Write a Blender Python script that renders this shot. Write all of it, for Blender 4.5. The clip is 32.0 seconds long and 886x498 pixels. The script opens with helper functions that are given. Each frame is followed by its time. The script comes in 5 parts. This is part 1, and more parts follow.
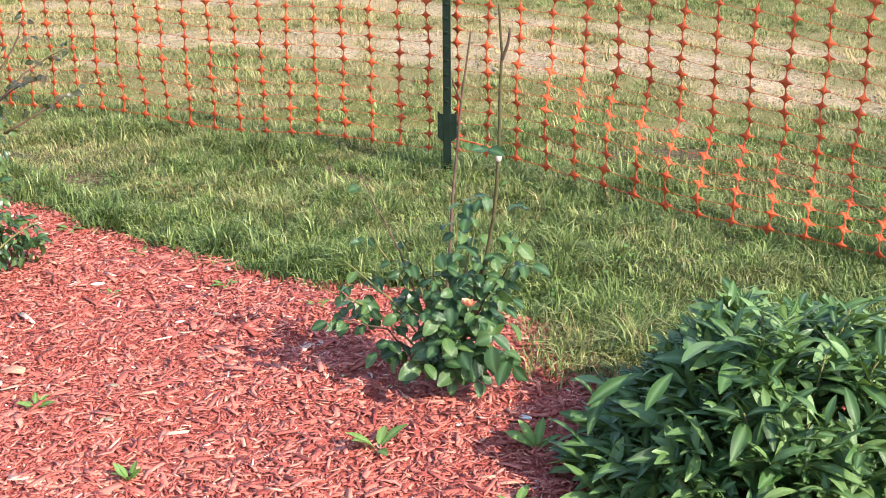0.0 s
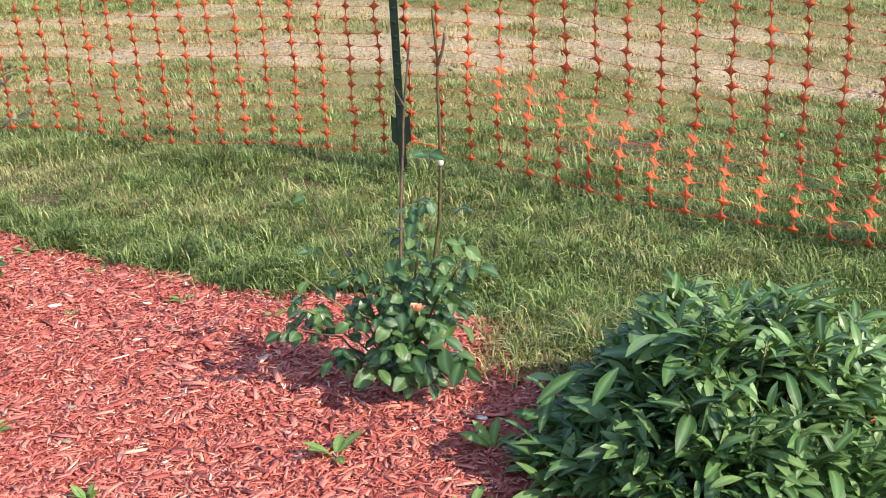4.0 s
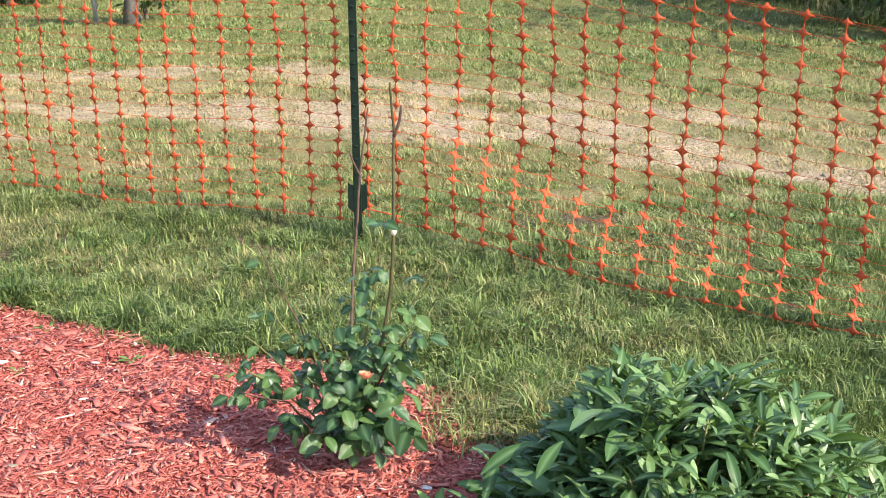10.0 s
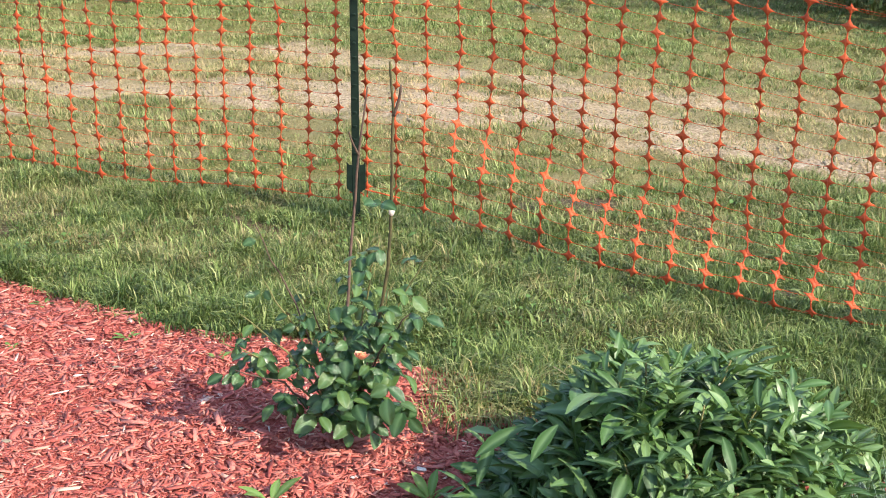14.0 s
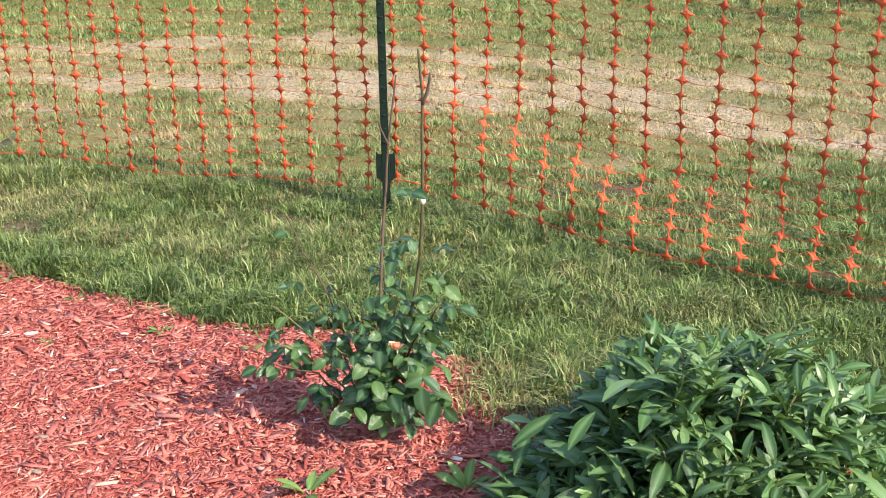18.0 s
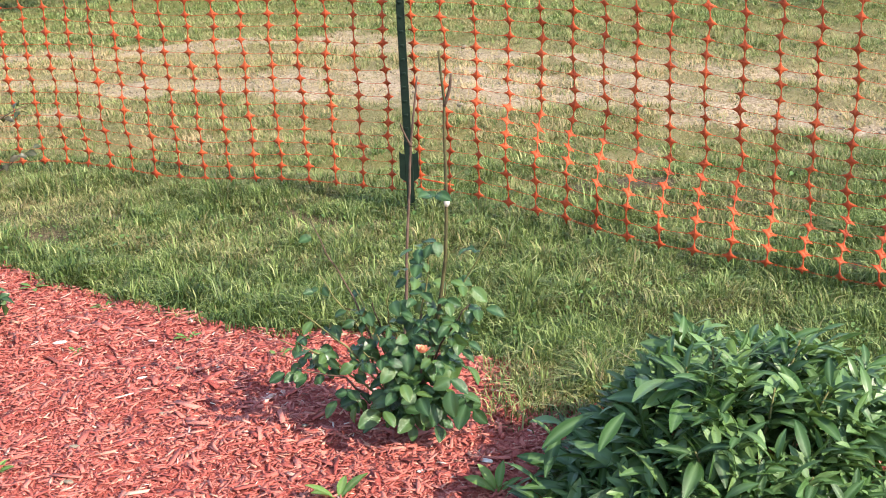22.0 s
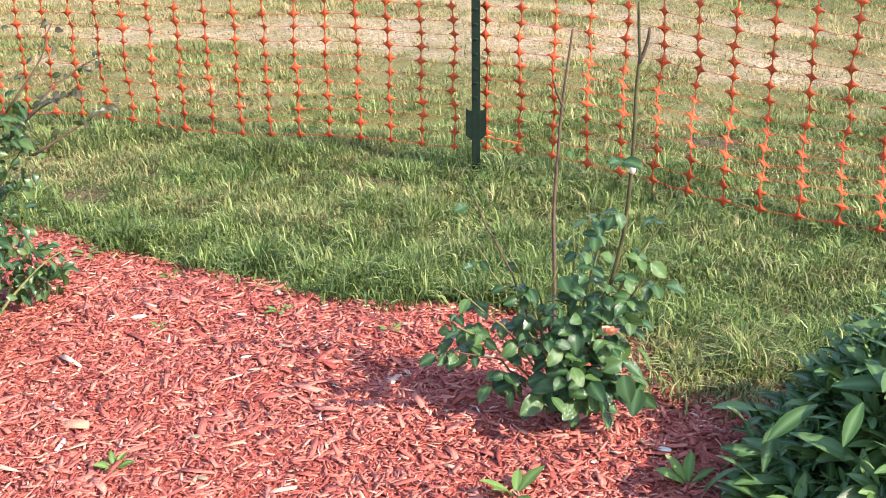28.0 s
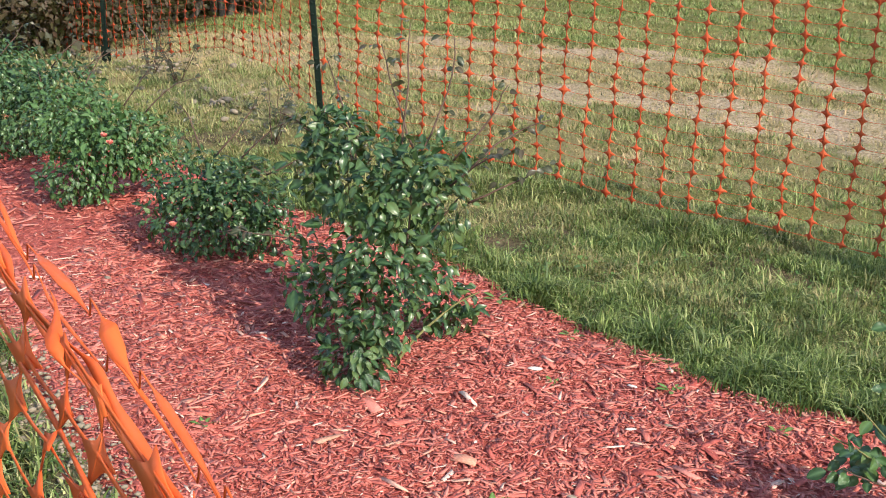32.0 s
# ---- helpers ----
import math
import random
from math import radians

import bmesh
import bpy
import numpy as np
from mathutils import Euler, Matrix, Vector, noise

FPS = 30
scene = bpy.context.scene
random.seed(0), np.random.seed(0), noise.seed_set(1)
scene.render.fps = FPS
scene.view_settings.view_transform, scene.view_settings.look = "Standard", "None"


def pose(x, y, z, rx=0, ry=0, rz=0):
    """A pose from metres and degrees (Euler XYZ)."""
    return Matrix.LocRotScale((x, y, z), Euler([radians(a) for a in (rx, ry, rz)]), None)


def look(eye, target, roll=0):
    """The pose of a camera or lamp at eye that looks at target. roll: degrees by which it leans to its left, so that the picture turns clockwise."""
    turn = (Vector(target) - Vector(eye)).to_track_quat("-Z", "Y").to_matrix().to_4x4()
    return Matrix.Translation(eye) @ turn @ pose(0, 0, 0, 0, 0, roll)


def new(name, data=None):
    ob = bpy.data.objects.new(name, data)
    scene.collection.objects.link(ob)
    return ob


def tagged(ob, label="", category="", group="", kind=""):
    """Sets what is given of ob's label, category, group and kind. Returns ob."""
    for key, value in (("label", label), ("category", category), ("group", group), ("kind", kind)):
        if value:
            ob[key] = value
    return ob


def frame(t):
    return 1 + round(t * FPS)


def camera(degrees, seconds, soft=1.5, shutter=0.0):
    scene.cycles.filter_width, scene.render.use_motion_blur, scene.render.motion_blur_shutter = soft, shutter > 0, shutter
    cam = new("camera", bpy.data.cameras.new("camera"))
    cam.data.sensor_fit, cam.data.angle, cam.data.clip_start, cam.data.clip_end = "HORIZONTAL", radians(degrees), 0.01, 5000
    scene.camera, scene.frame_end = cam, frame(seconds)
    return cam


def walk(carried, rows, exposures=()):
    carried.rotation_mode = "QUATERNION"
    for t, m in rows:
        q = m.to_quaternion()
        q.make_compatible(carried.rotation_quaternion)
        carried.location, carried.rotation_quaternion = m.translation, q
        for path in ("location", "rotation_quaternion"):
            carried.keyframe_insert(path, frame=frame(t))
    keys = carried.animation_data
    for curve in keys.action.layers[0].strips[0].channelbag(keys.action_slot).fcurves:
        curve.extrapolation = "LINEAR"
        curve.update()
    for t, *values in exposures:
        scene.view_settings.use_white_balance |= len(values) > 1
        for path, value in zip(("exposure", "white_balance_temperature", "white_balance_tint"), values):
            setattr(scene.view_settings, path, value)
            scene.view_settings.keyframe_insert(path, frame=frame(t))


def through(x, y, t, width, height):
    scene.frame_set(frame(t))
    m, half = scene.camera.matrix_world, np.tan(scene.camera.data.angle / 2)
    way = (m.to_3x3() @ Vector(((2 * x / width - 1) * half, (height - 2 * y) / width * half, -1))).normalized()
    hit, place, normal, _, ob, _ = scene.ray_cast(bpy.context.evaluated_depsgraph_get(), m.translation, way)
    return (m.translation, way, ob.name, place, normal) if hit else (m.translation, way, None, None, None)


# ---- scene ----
cam = camera(40.0, 32.0, soft=1.0)
PATH = [
    (0, (0.33, 0.009, 1.53), (0.189, 1.859, 0.783), -0.4),
    (0.5, (0.38, -0.01, 1.564), (0.219, 1.871, 0.904), -2.8),
    (1, (0.377, -0.014, 1.558), (0.188, 1.881, 0.949), -2.4),
    (1.5, (0.361, -0.024, 1.566), (0.171, 1.863, 0.932), -2.1),
    (2, (0.373, -0.018, 1.565), (0.211, 1.862, 0.903), -1.7),
    (2.5, (0.382, -0.021, 1.554), (0.257, 1.865, 0.902), -1.4),
    (3, (0.399, -0.006, 1.549), (0.292, 1.854, 0.823), -2.8),
    (3.5, (0.409, 0.004, 1.551), (0.293, 1.856, 0.806), -3.2),
    (5.5, (0.425, -0.006, 1.549), (0.349, 1.835, 0.771), -1.4),
    (6, (0.435, -0.042, 1.568), (0.347, 1.816, 0.833), -2.1),
    (6.5, (0.446, -0.041, 1.572), (0.379, 1.822, 0.847), -1.1),
    (7, (0.442, -0.031, 1.571), (0.367, 1.834, 0.854), -0.5),
    (7.5, (0.438, -0.023, 1.569), (0.384, 1.856, 0.888), 0.6),
    (8, (0.431, -0.029, 1.575), (0.394, 1.853, 0.9), 1.2),
    (8.5, (0.438, -0.027, 1.571), (0.4, 1.861, 0.911), 0.1),
    (9, (0.434, -0.017, 1.57), (0.433, 1.876, 0.924), 0.7),
    (9.5, (0.433, -0.021, 1.569), (0.428, 1.871, 0.921), 0.7),
    (10, (0.428, -0.022, 1.569), (0.391, 1.868, 0.918), -0.3),
    (10.5, (0.433, -0.018, 1.566), (0.385, 1.87, 0.906), -0.5),
    (11, (0.437, -0.021, 1.567), (0.383, 1.865, 0.906), -0.3),
    (11.5, (0.433, -0.016, 1.568), (0.387, 1.871, 0.906), 0.6),
    (12, (0.434, -0.011, 1.565), (0.383, 1.875, 0.903), 0.4),
    (12.5, (0.43, -0.006, 1.565), (0.382, 1.879, 0.899), 0.5),
    (13, (0.428, -0.009, 1.565), (0.384, 1.877, 0.901), 0.6),
    (13.5, (0.436, -0.005, 1.563), (0.395, 1.88, 0.896), 0.0),
    (14, (0.429, -0.009, 1.559), (0.395, 1.872, 0.882), 0.6),
    (14.5, (0.437, -0.015, 1.561), (0.405, 1.863, 0.873), -0.2),
    (15, (0.435, -0.012, 1.558), (0.386, 1.864, 0.868), -0.5),
    (15.5, (0.43, -0.012, 1.562), (0.344, 1.857, 0.856), -0.3),
    (17.5, (0.433, 0.011, 1.543), (0.339, 1.885, 0.85), -1.3),
    (18, (0.423, 0.01, 1.554), (0.34, 1.883, 0.858), -1.0),
    (18.5, (0.421, 0.009, 1.561), (0.352, 1.881, 0.861), -1.0),
    (19, (0.425, 0.014, 1.563), (0.355, 1.885, 0.858), -1.0),
    (19.5, (0.426, 0.023, 1.57), (0.352, 1.893, 0.865), -1.2),
    (20, (0.431, 0.017, 1.569), (0.347, 1.891, 0.875), -1.7),
    (20.5, (0.444, 0.005, 1.57), (0.349, 1.881, 0.884), -1.9),
    (21, (0.435, 0.009, 1.559), (0.305, 1.882, 0.869), -1.7),
    (21.5, (0.434, 0.025, 1.564), (0.29, 1.895, 0.869), -1.8),
    (22, (0.425, 0.03, 1.567), (0.299, 1.898, 0.863), -2.8),
    (22.5, (0.468, 0.042, 1.546), (0.364, 1.91, 0.84), -2.6),
    (23, (0.498, 0.048, 1.546), (0.429, 1.902, 0.8), -3.7),
    (23.5, (0.481, 0.064, 1.539), (0.378, 1.912, 0.783), -3.5),
    (24, (0.364, 0.126, 1.505), (0.25, 1.972, 0.744), -4.3),
    (24.5, (0.187, 0.191, 1.538), (0.342, 2.006, 0.71), -3.4),
    (26.5, (-0.138, 0.256, 1.481), (0.283, 1.984, 0.566), 2.1),
    (27, (-0.155, 0.286, 1.491), (0.163, 2.054, 0.612), 1.8),
    (27.5, (-0.166, 0.284, 1.52), (0.049, 2.1, 0.712), 0.1),
    (28, (-0.21, 0.295, 1.53), (-0.175, 2.135, 0.746), -0.8),
    (28.5, (-0.208, 0.266, 1.585), (-0.544, 2.096, 0.853), 0.2),
    (29, (-0.243, 0.23, 1.598), (-0.738, 2.042, 0.911), -0.0),
    (29.5, (-0.241, 0.196, 1.607), (-0.872, 1.971, 0.935), -0.3),
    (30, (-0.261, 0.168, 1.622), (-0.918, 1.924, 0.926), -0.1),
    (30.5, (-0.261, 0.187, 1.611), (-0.915, 1.942, 0.91), -1.0),
    (31, (-0.268, 0.203, 1.607), (-0.896, 1.967, 0.904), 1.1),
    (31.5, (-0.263, 0.224, 1.601), (-0.86, 2.001, 0.902), 1.3),
    (32, (-0.26, 0.231, 1.602), (-0.851, 2.008, 0.9), 2.1),
]
# the clip's camera closes down a little as it turns to the dense bushes
EXPOSURES = [(0, 1.67), (1, 1.47), (3, 1.44), (6, 1.57), (10, 1.63), (13, 1.56), (15, 1.53), (22, 1.57), (24, 1.63), (26.5, 1.90), (27, 1.88), (28, 1.77), (29, 1.46), (29.8, 1.24), (32, 1.19)]
walk(cam, [(t, look(e, g, r)) for t, e, g, r in PATH], EXPOSURES)

# ---------------------------------------------------------------- light
world = bpy.data.worlds.new("world")
scene.world = world
world.use_nodes = True
SUN_AZ, SUN_EL = math.atan2(-0.53, 0.848), radians(38)
sky = world.node_tree.nodes.new("ShaderNodeTexSky")
sky.sky_type, sky.sun_disc = "NISHITA", False
sky.sun_elevation, sky.sun_rotation = SUN_EL, math.pi / 2 - SUN_AZ
world.node_tree.links.new(sky.outputs[0], world.node_tree.nodes["Background"].inputs[0])
world.node_tree.nodes["Background"].inputs[1].default_value = 0.15
sun = new("sun", bpy.data.lights.new("sun", "SUN"))
sun.data.energy, sun.data.angle, sun.data.color = 3.2, radians(0.6), (1.0, 0.92, 0.76)
SUN_TO = Vector((math.cos(SUN_AZ) * math.cos(SUN_EL), math.sin(SUN_AZ) * math.cos(SUN_EL), math.sin(SUN_EL)))
sun.matrix_world = look(tuple(SUN_TO * 30), (0, 0, 0))


# ---------------------------------------------------------------- materials
class Mat:
    """A node material, built step by step."""

    def __init__(self, name, rough=0.6, metal=0.0, spec=0.5):
        self.m = bpy.data.materials.new(name)
        self.m.use_nodes = True
        self.nt = self.m.node_tree
        self.b = self.nt.nodes["Principled BSDF"]
        self.b.inputs["Roughness"].default_value = rough
        self.b.inputs["Metallic"].default_value = metal
        self.b.inputs["Specular IOR Level"].default_value = spec

    def node(self, kind, **values):
        n = self.nt.nodes.new(kind)
        for k, v in values.items():
            n.inputs[k.replace("_", " ")].default_value = v
        return n

    def link(self, a, b):
        self.nt.links.new(a, b)

    def noise(self, scale, detail=4.0, rough=0.6, coord="Object"):
        n = self.node("ShaderNodeTexNoise", Scale=scale, Detail=detail, Roughness=rough)
        c = self.nt.nodes.new("ShaderNodeTexCoord")
        self.link(c.outputs[coord], n.inputs["Vector"])
        return n.outputs["Fac"]

    def island(self):
        return self.nt.nodes.new("ShaderNodeNewGeometry").outputs["Random Per Island"]

    def thing(self):
        return self.nt.nodes.new("ShaderNodeObjectInfo").outputs["Random"]

    def attr(self, name):
        n = self.nt.nodes.new("ShaderNodeAttribute")
        n.attribute_name = name
        return n.outputs["Fac"]

    def ramp(self, fac, stops):
        n = self.nt.nodes.new("ShaderNodeValToRGB")
        e = n.color_ramp.elements
        while len(e) < len(stops):
            e.new(0.5)
        for el, (p, c) in zip(e, stops):
            el.position, el.color = p, (*c, 1)
        self.link(fac, n.inputs[0])
        return n.outputs[0]

    def mix(self, fac, a, b, blend="MIX"):
        n = self.nt.nodes.new("ShaderNodeMix")
        n.data_type, n.blend_type = "RGBA", blend
        for sock, v in ((n.inputs[0], fac), (n.inputs[6], a), (n.inputs[7], b)):
            if isinstance(v, (int, float)):
                sock.default_value = v
            elif isinstance(v, tuple):
                sock.default_value = (*v, 1)
            else:
                self.link(v, sock)
        return n.outputs[2]

    def math(self, op, a, b=0.0):
        n = self.nt.nodes.new("ShaderNodeMath")
        n.operation, n.use_clamp = op, False
        for sock, v in ((n.inputs[0], a), (n.inputs[1], b)):
            if isinstance(v, (int, float)):
                sock.default_value = v
            else:
                self.link(v, sock)
        return n.outputs[0]

    def colour(self, c):
        if isinstance(c, tuple):
            self.b.inputs["Base Color"].default_value = (*c, 1)
        else:
            self.link(c, self.b.inputs["Base Color"])
        return self

    def bump(self, fac, strength=0.4, distance=0.01):
        n = self.node("ShaderNodeBump", Strength=strength, Distance=distance)
        self.link(fac, n.inputs["Height"])
        self.link(n.outputs[0], self.b.inputs["Normal"])
        return self

    def translucent(self, colour, amount):
        """Light that comes through a thin leaf or plastic strip."""
        t = self.nt.nodes.new("ShaderNodeBsdfTranslucent")
        if isinstance(colour, tuple):
            t.inputs[0].default_value = (*colour, 1)
        else:
            self.link(colour, t.inputs[0])
        mx = self.nt.nodes.new("ShaderNodeMixShader")
        mx.inputs[0].default_value = amount
        self.link(self.b.outputs[0], mx.inputs[1])
        self.link(t.outputs[0], mx.inputs[2])
        self.link(mx.outputs[0], self.nt.nodes["Material Output"].inputs[0])
        return self


def leaf_material(name, dark, mid, light, rough=0.38, through=0.25, per="island", vein=None, tip=None):
    m = Mat(name, rough, spec=0.32)
    c = m.ramp(m.island() if per == "island" else m.thing(), [(0.0, dark), (0.5, mid), (1.0, light)])
    c = m.mix(m.math("MULTIPLY", m.noise(9, 3), 0.45), c, dark)
    if vein:
        c = m.mix(m.math("MULTIPLY", m.attr("vein"), 0.55), c, vein)
    if tip:
        c = m.mix(m.attr("tint"), c, tip)
    m.colour(c).bump(m.noise(60, 3), 0.25, 0.004)
    bright = m.mix(0.5, c, (0.35, 0.55, 0.06))
    return m.translucent(bright, through).m


def ground_material():
    m = Mat("soil_and_turf", 0.95, spec=0.15)
    turf = m.ramp(m.noise(3.0, 6), [(0.3, (0.066, 0.074, 0.018)), (0.5, (0.120, 0.118, 0.034)), (0.7, (0.20, 0.160, 0.072))])
    soil = m.ramp(m.noise(14, 8, 0.7), [(0.3, (0.24, 0.160, 0.098)), (0.5, (0.43, 0.305, 0.202)), (0.72, (0.60, 0.455, 0.335))])
    grit = m.ramp(m.noise(55, 6, 0.75), [(0.40, (0.11, 0.075, 0.045)), (0.50, (0.34, 0.255, 0.17)), (0.60, (0.62, 0.52, 0.41))])
    turf = m.mix(m.ramp(m.noise(70, 6, 0.75), [(0.45, (0, 0, 0)), (0.58, (0.9, 0.9, 0.9))]), turf, (0.205, 0.178, 0.066))
    c = m.mix(m.attr("bare"), turf, m.mix(0.55, soil, grit))
    # dead thatch under the dense lawn, darkened as shade in the gaps between blades
    c = m.mix(m.attr("thatch_shade"), c, m.ramp(m.noise(90, 5, 0.7), [(0.4, (0.038, 0.042, 0.015)), (0.65, (0.110, 0.100, 0.044))]))
    crumbs = m.ramp(m.noise(45, 8, 0.8), [(0.38, (0.050, 0.037, 0.022)), (0.55, (0.135, 0.098, 0.058)), (0.68, (0.26, 0.195, 0.12))])
    c = m.mix(m.attr("worn"), c, crumbs)
    m.colour(c).bump(m.noise(40, 8, 0.7), 0.9, 0.03)
    return m.m


def grass_material(name, dark, mid, light, straw):
    m = Mat(name, 0.5, spec=0.22)
    c = m.ramp(m.island(), [(0.0, dark), (0.4, mid), (0.85, light), (1.0, (0.42, 0.45, 0.20))])
    # whole tufts are paler or deeper than their neighbours
    c = m.mix(m.attr("tone"), c, dark)
    c = m.mix(m.attr("tint"), c, straw)
    m.colour(c)
    return m.translucent(m.mix(0.4, c, (0.3, 0.42, 0.08)), 0.18).m


def chip_material(name, per):
    m = Mat(name, 0.72, spec=0.3)
    r = m.island() if per == "island" else m.thing()
    c = m.ramp(r, [(0.0, (0.26, 0.052, 0.042)), (0.2, (0.38, 0.088, 0.068)), (0.55, (0.49, 0.142, 0.108)), (0.9, (0.60, 0.225, 0.175)),
                   (0.96, (0.62, 0.30, 0.20)), (0.99, (0.70, 0.46, 0.36)), (1.0, (0.74, 0.62, 0.53))])
    c = m.mix(m.math("MULTIPLY", m.noise(70, 5, 0.7), 0.4), c, (0.26, 0.045, 0.035))
    m.colour(c).bump(m.noise(160, 5, 0.7), 0.6, 0.004)
    return m.m


def bed_material():
    m = Mat("shredded_red_mulch", 0.85, spec=0.2)
    c = m.ramp(m.noise(60, 8, 0.75), [(0.32, (0.24, 0.048, 0.04)), (0.5, (0.44, 0.098, 0.075)), (0.68, (0.56, 0.165, 0.125))])
    c = m.mix(m.ramp(m.noise(1.6, 3), [(0.45, (0, 0, 0)), (0.75, (0.4, 0.4, 0.4))]), c, (0.20, 0.035, 0.03))
    m.colour(c).bump(m.noise(70, 8, 0.75), 1.0, 0.02)
    return m.m


def net_material(name, deep, pale, glow):
    m = Mat(name, 0.5, spec=0.22)
    c = m.ramp(m.noise(6, 4), [(0.3, deep), (0.7, pale)])
    m.colour(c).bump(m.noise(90, 3), 0.15, 0.002)
    return m.translucent(glow, 0.22).m


def post_material():
    m = Mat("green_enamelled_steel", 0.6, 0.0, 0.18)
    c = m.ramp(m.noise(35, 6, 0.7), [(0.35, (0.004, 0.009, 0.006)), (0.62, (0.008, 0.018, 0.011)), (0.8, (0.030, 0.028, 0.020))])
    m.colour(c).bump(m.noise(80, 4), 0.3, 0.002)
    return m.m


def bark_material(name, a, b):
    m = Mat(name, 0.8, spec=0.3)
    m.colour(m.ramp(m.noise(40, 6, 0.7), [(0.3, a), (0.7, b)])).bump(m.noise(60, 6, 0.7), 0.6, 0.006)
    return m.m


M_GROUND, M_BED, M_POST = ground_material(), bed_material(), post_material()
M_NET = net_material("orange_plastic_net", (0.46, 0.074, 0.026), (0.62, 0.115, 0.040), (0.66, 0.04, 0.014))
# paler copy of the same net: sunlight on the near fence put into its colour
M_NET_LIT = net_material("sunlit_orange_net", (0.58, 0.090, 0.022), (0.78, 0.160, 0.042), (0.82, 0.085, 0.016))
M_CHIP, M_CHIP_ONE = chip_material("red_wood_chip", "island"), chip_material("red_wood_chip_single", "thing")
M_LAWN = grass_material("lawn_grass", (0.024, 0.054, 0.012), (0.102, 0.148, 0.034), (0.265, 0.328, 0.108), (0.48, 0.335, 0.185))
M_CANE = bark_material("green_rose_cane", (0.09, 0.10, 0.03), (0.20, 0.17, 0.07))
M_TALL = bark_material("olive_rose_cane", (0.030, 0.030, 0.012), (0.105, 0.085, 0.035))
M_OLD_CANE = bark_material("dark_rose_cane", (0.045, 0.028, 0.018), (0.13, 0.075, 0.055))
M_TRUNK = bark_material("grey_tree_bark", (0.05, 0.04, 0.032), (0.17, 0.15, 0.125))

# ---------------------------------------------------------------- mesh tools


def mesh_of(name, co, faces, material, smooth=False, **attributes):
    """A mesh from arrays: co (N, 3), faces (M, k), and one value a vertex for each attribute."""
    me = bpy.data.meshes.new(name)
    co, faces = np.asarray(co, np.float32), np.asarray(faces, np.int32)
    k = faces.shape[1]
    me.vertices.add(len(co))
    me.vertices.foreach_set("co", co.ravel())
    me.loops.add(faces.size)
    me.loops.foreach_set("vertex_index", faces.ravel())
    me.polygons.add(len(faces))
    me.polygons.foreach_set("loop_start", np.arange(0, faces.size, k, dtype=np.int32))
    me.update(calc_edges=True)
    if smooth:
        me.polygons.foreach_set("use_smooth", np.ones(len(faces), bool))
    for key, values in attributes.items():
        me.attributes.new(key, "FLOAT", "POINT").data.foreach_set("value", np.asarray(values, np.float32))
    me.materials.append(material)
    return me


def hang(name, me, parent=None, label="", m=None):
    """Links mesh data as one object, under a parent where one is given."""
    ob = new(name, me)
    ob.parent = parent
    if m is not None:
        ob.matrix_basis = m
    if label:
        ob["label"] = label
    return ob


def part(name, bm, material, parent=None, label=""):
    me = bpy.data.meshes.new(name)
    bm.to_mesh(me)
    bm.free()
    me.materials.append(material)
    return hang(name, me, parent, label)


def many(co, faces, mats):
    """Copies of a template (V, 3), (F, k) by the matrices mats (N, 3, 4): one array of vertices and one of faces."""
    co, faces = np.asarray(co, float), np.asarray(faces)
    out = np.einsum("nij,vj->nvi", mats[:, :, :3], co) + mats[:, None, :, 3]
    idx = faces[None] + (np.arange(len(mats)) * len(co))[:, None, None]
    return out.reshape(-1, 3), idx.reshape(-1, faces.shape[1])


def frames_of(pos, along, up, size):
    """Matrices (N, 3, 4) whose y runs along, whose z is near up, scaled by size (N,) or (N, 3)."""
    along = along / np.linalg.norm(along, axis=1, keepdims=True)
    x = np.cross(along, up)
    x /= np.maximum(np.linalg.norm(x, axis=1, keepdims=True), 1e-6)
    z = np.cross(x, along)
    size = np.asarray(size, float)
    if size.ndim == 1:
        size = np.repeat(size[:, None], 3, 1)
    return np.concatenate([np.stack([x, along, z], 2) * size[:, None, :], np.asarray(pos)[:, :, None]], 2)


def leaf_shape(width=0.4, fold=0.12, droop=0.2, wide_at=0.45, steps=6, ruffle=0.0, seed=0, teeth=0.0, full=0.8, rib=False):
    """A leaf of length 1 along y, folded at the midrib, its halves arched, drooping: vertices, quads and how near each is to the midrib."""
    r = np.random.default_rng(seed)
    co, vein = [], []
    cols = (-1, -0.55, -0.07, 0.07, 0.55, 1) if rib else (-1, -0.55, 0, 0.55, 1) if steps > 3 else (-1, 0, 1)
    for i in range(steps + 1):
        s = i / steps
        p = math.log(0.5) / math.log(wide_at)
        w = 0.5 * width * math.sin(math.pi * min(0.985, max(0.02, s ** p))) ** full * (1 - teeth * (i % 2))
        z = -droop * s * s + 0.03 * math.sin(3 * s)
        for k in cols:
            arch = 1.5 * abs(k) - 0.75 * k * k if len(cols) > 3 else abs(k)
            co.append((k * w, s, z + fold * w * 2 * arch + (r.uniform(-ruffle, ruffle) if abs(k) > 0.1 else 0)))
            vein.append(0.0 if abs(k) > 0.1 else 1.0)
    faces, n = [], len(cols)
    for i in range(steps):
        for k in range(n - 1):
            a = n * i + k
            faces.append((a, a + 1, a + n + 1, a + n))
    return np.array(co), np.array(faces), np.array(vein)


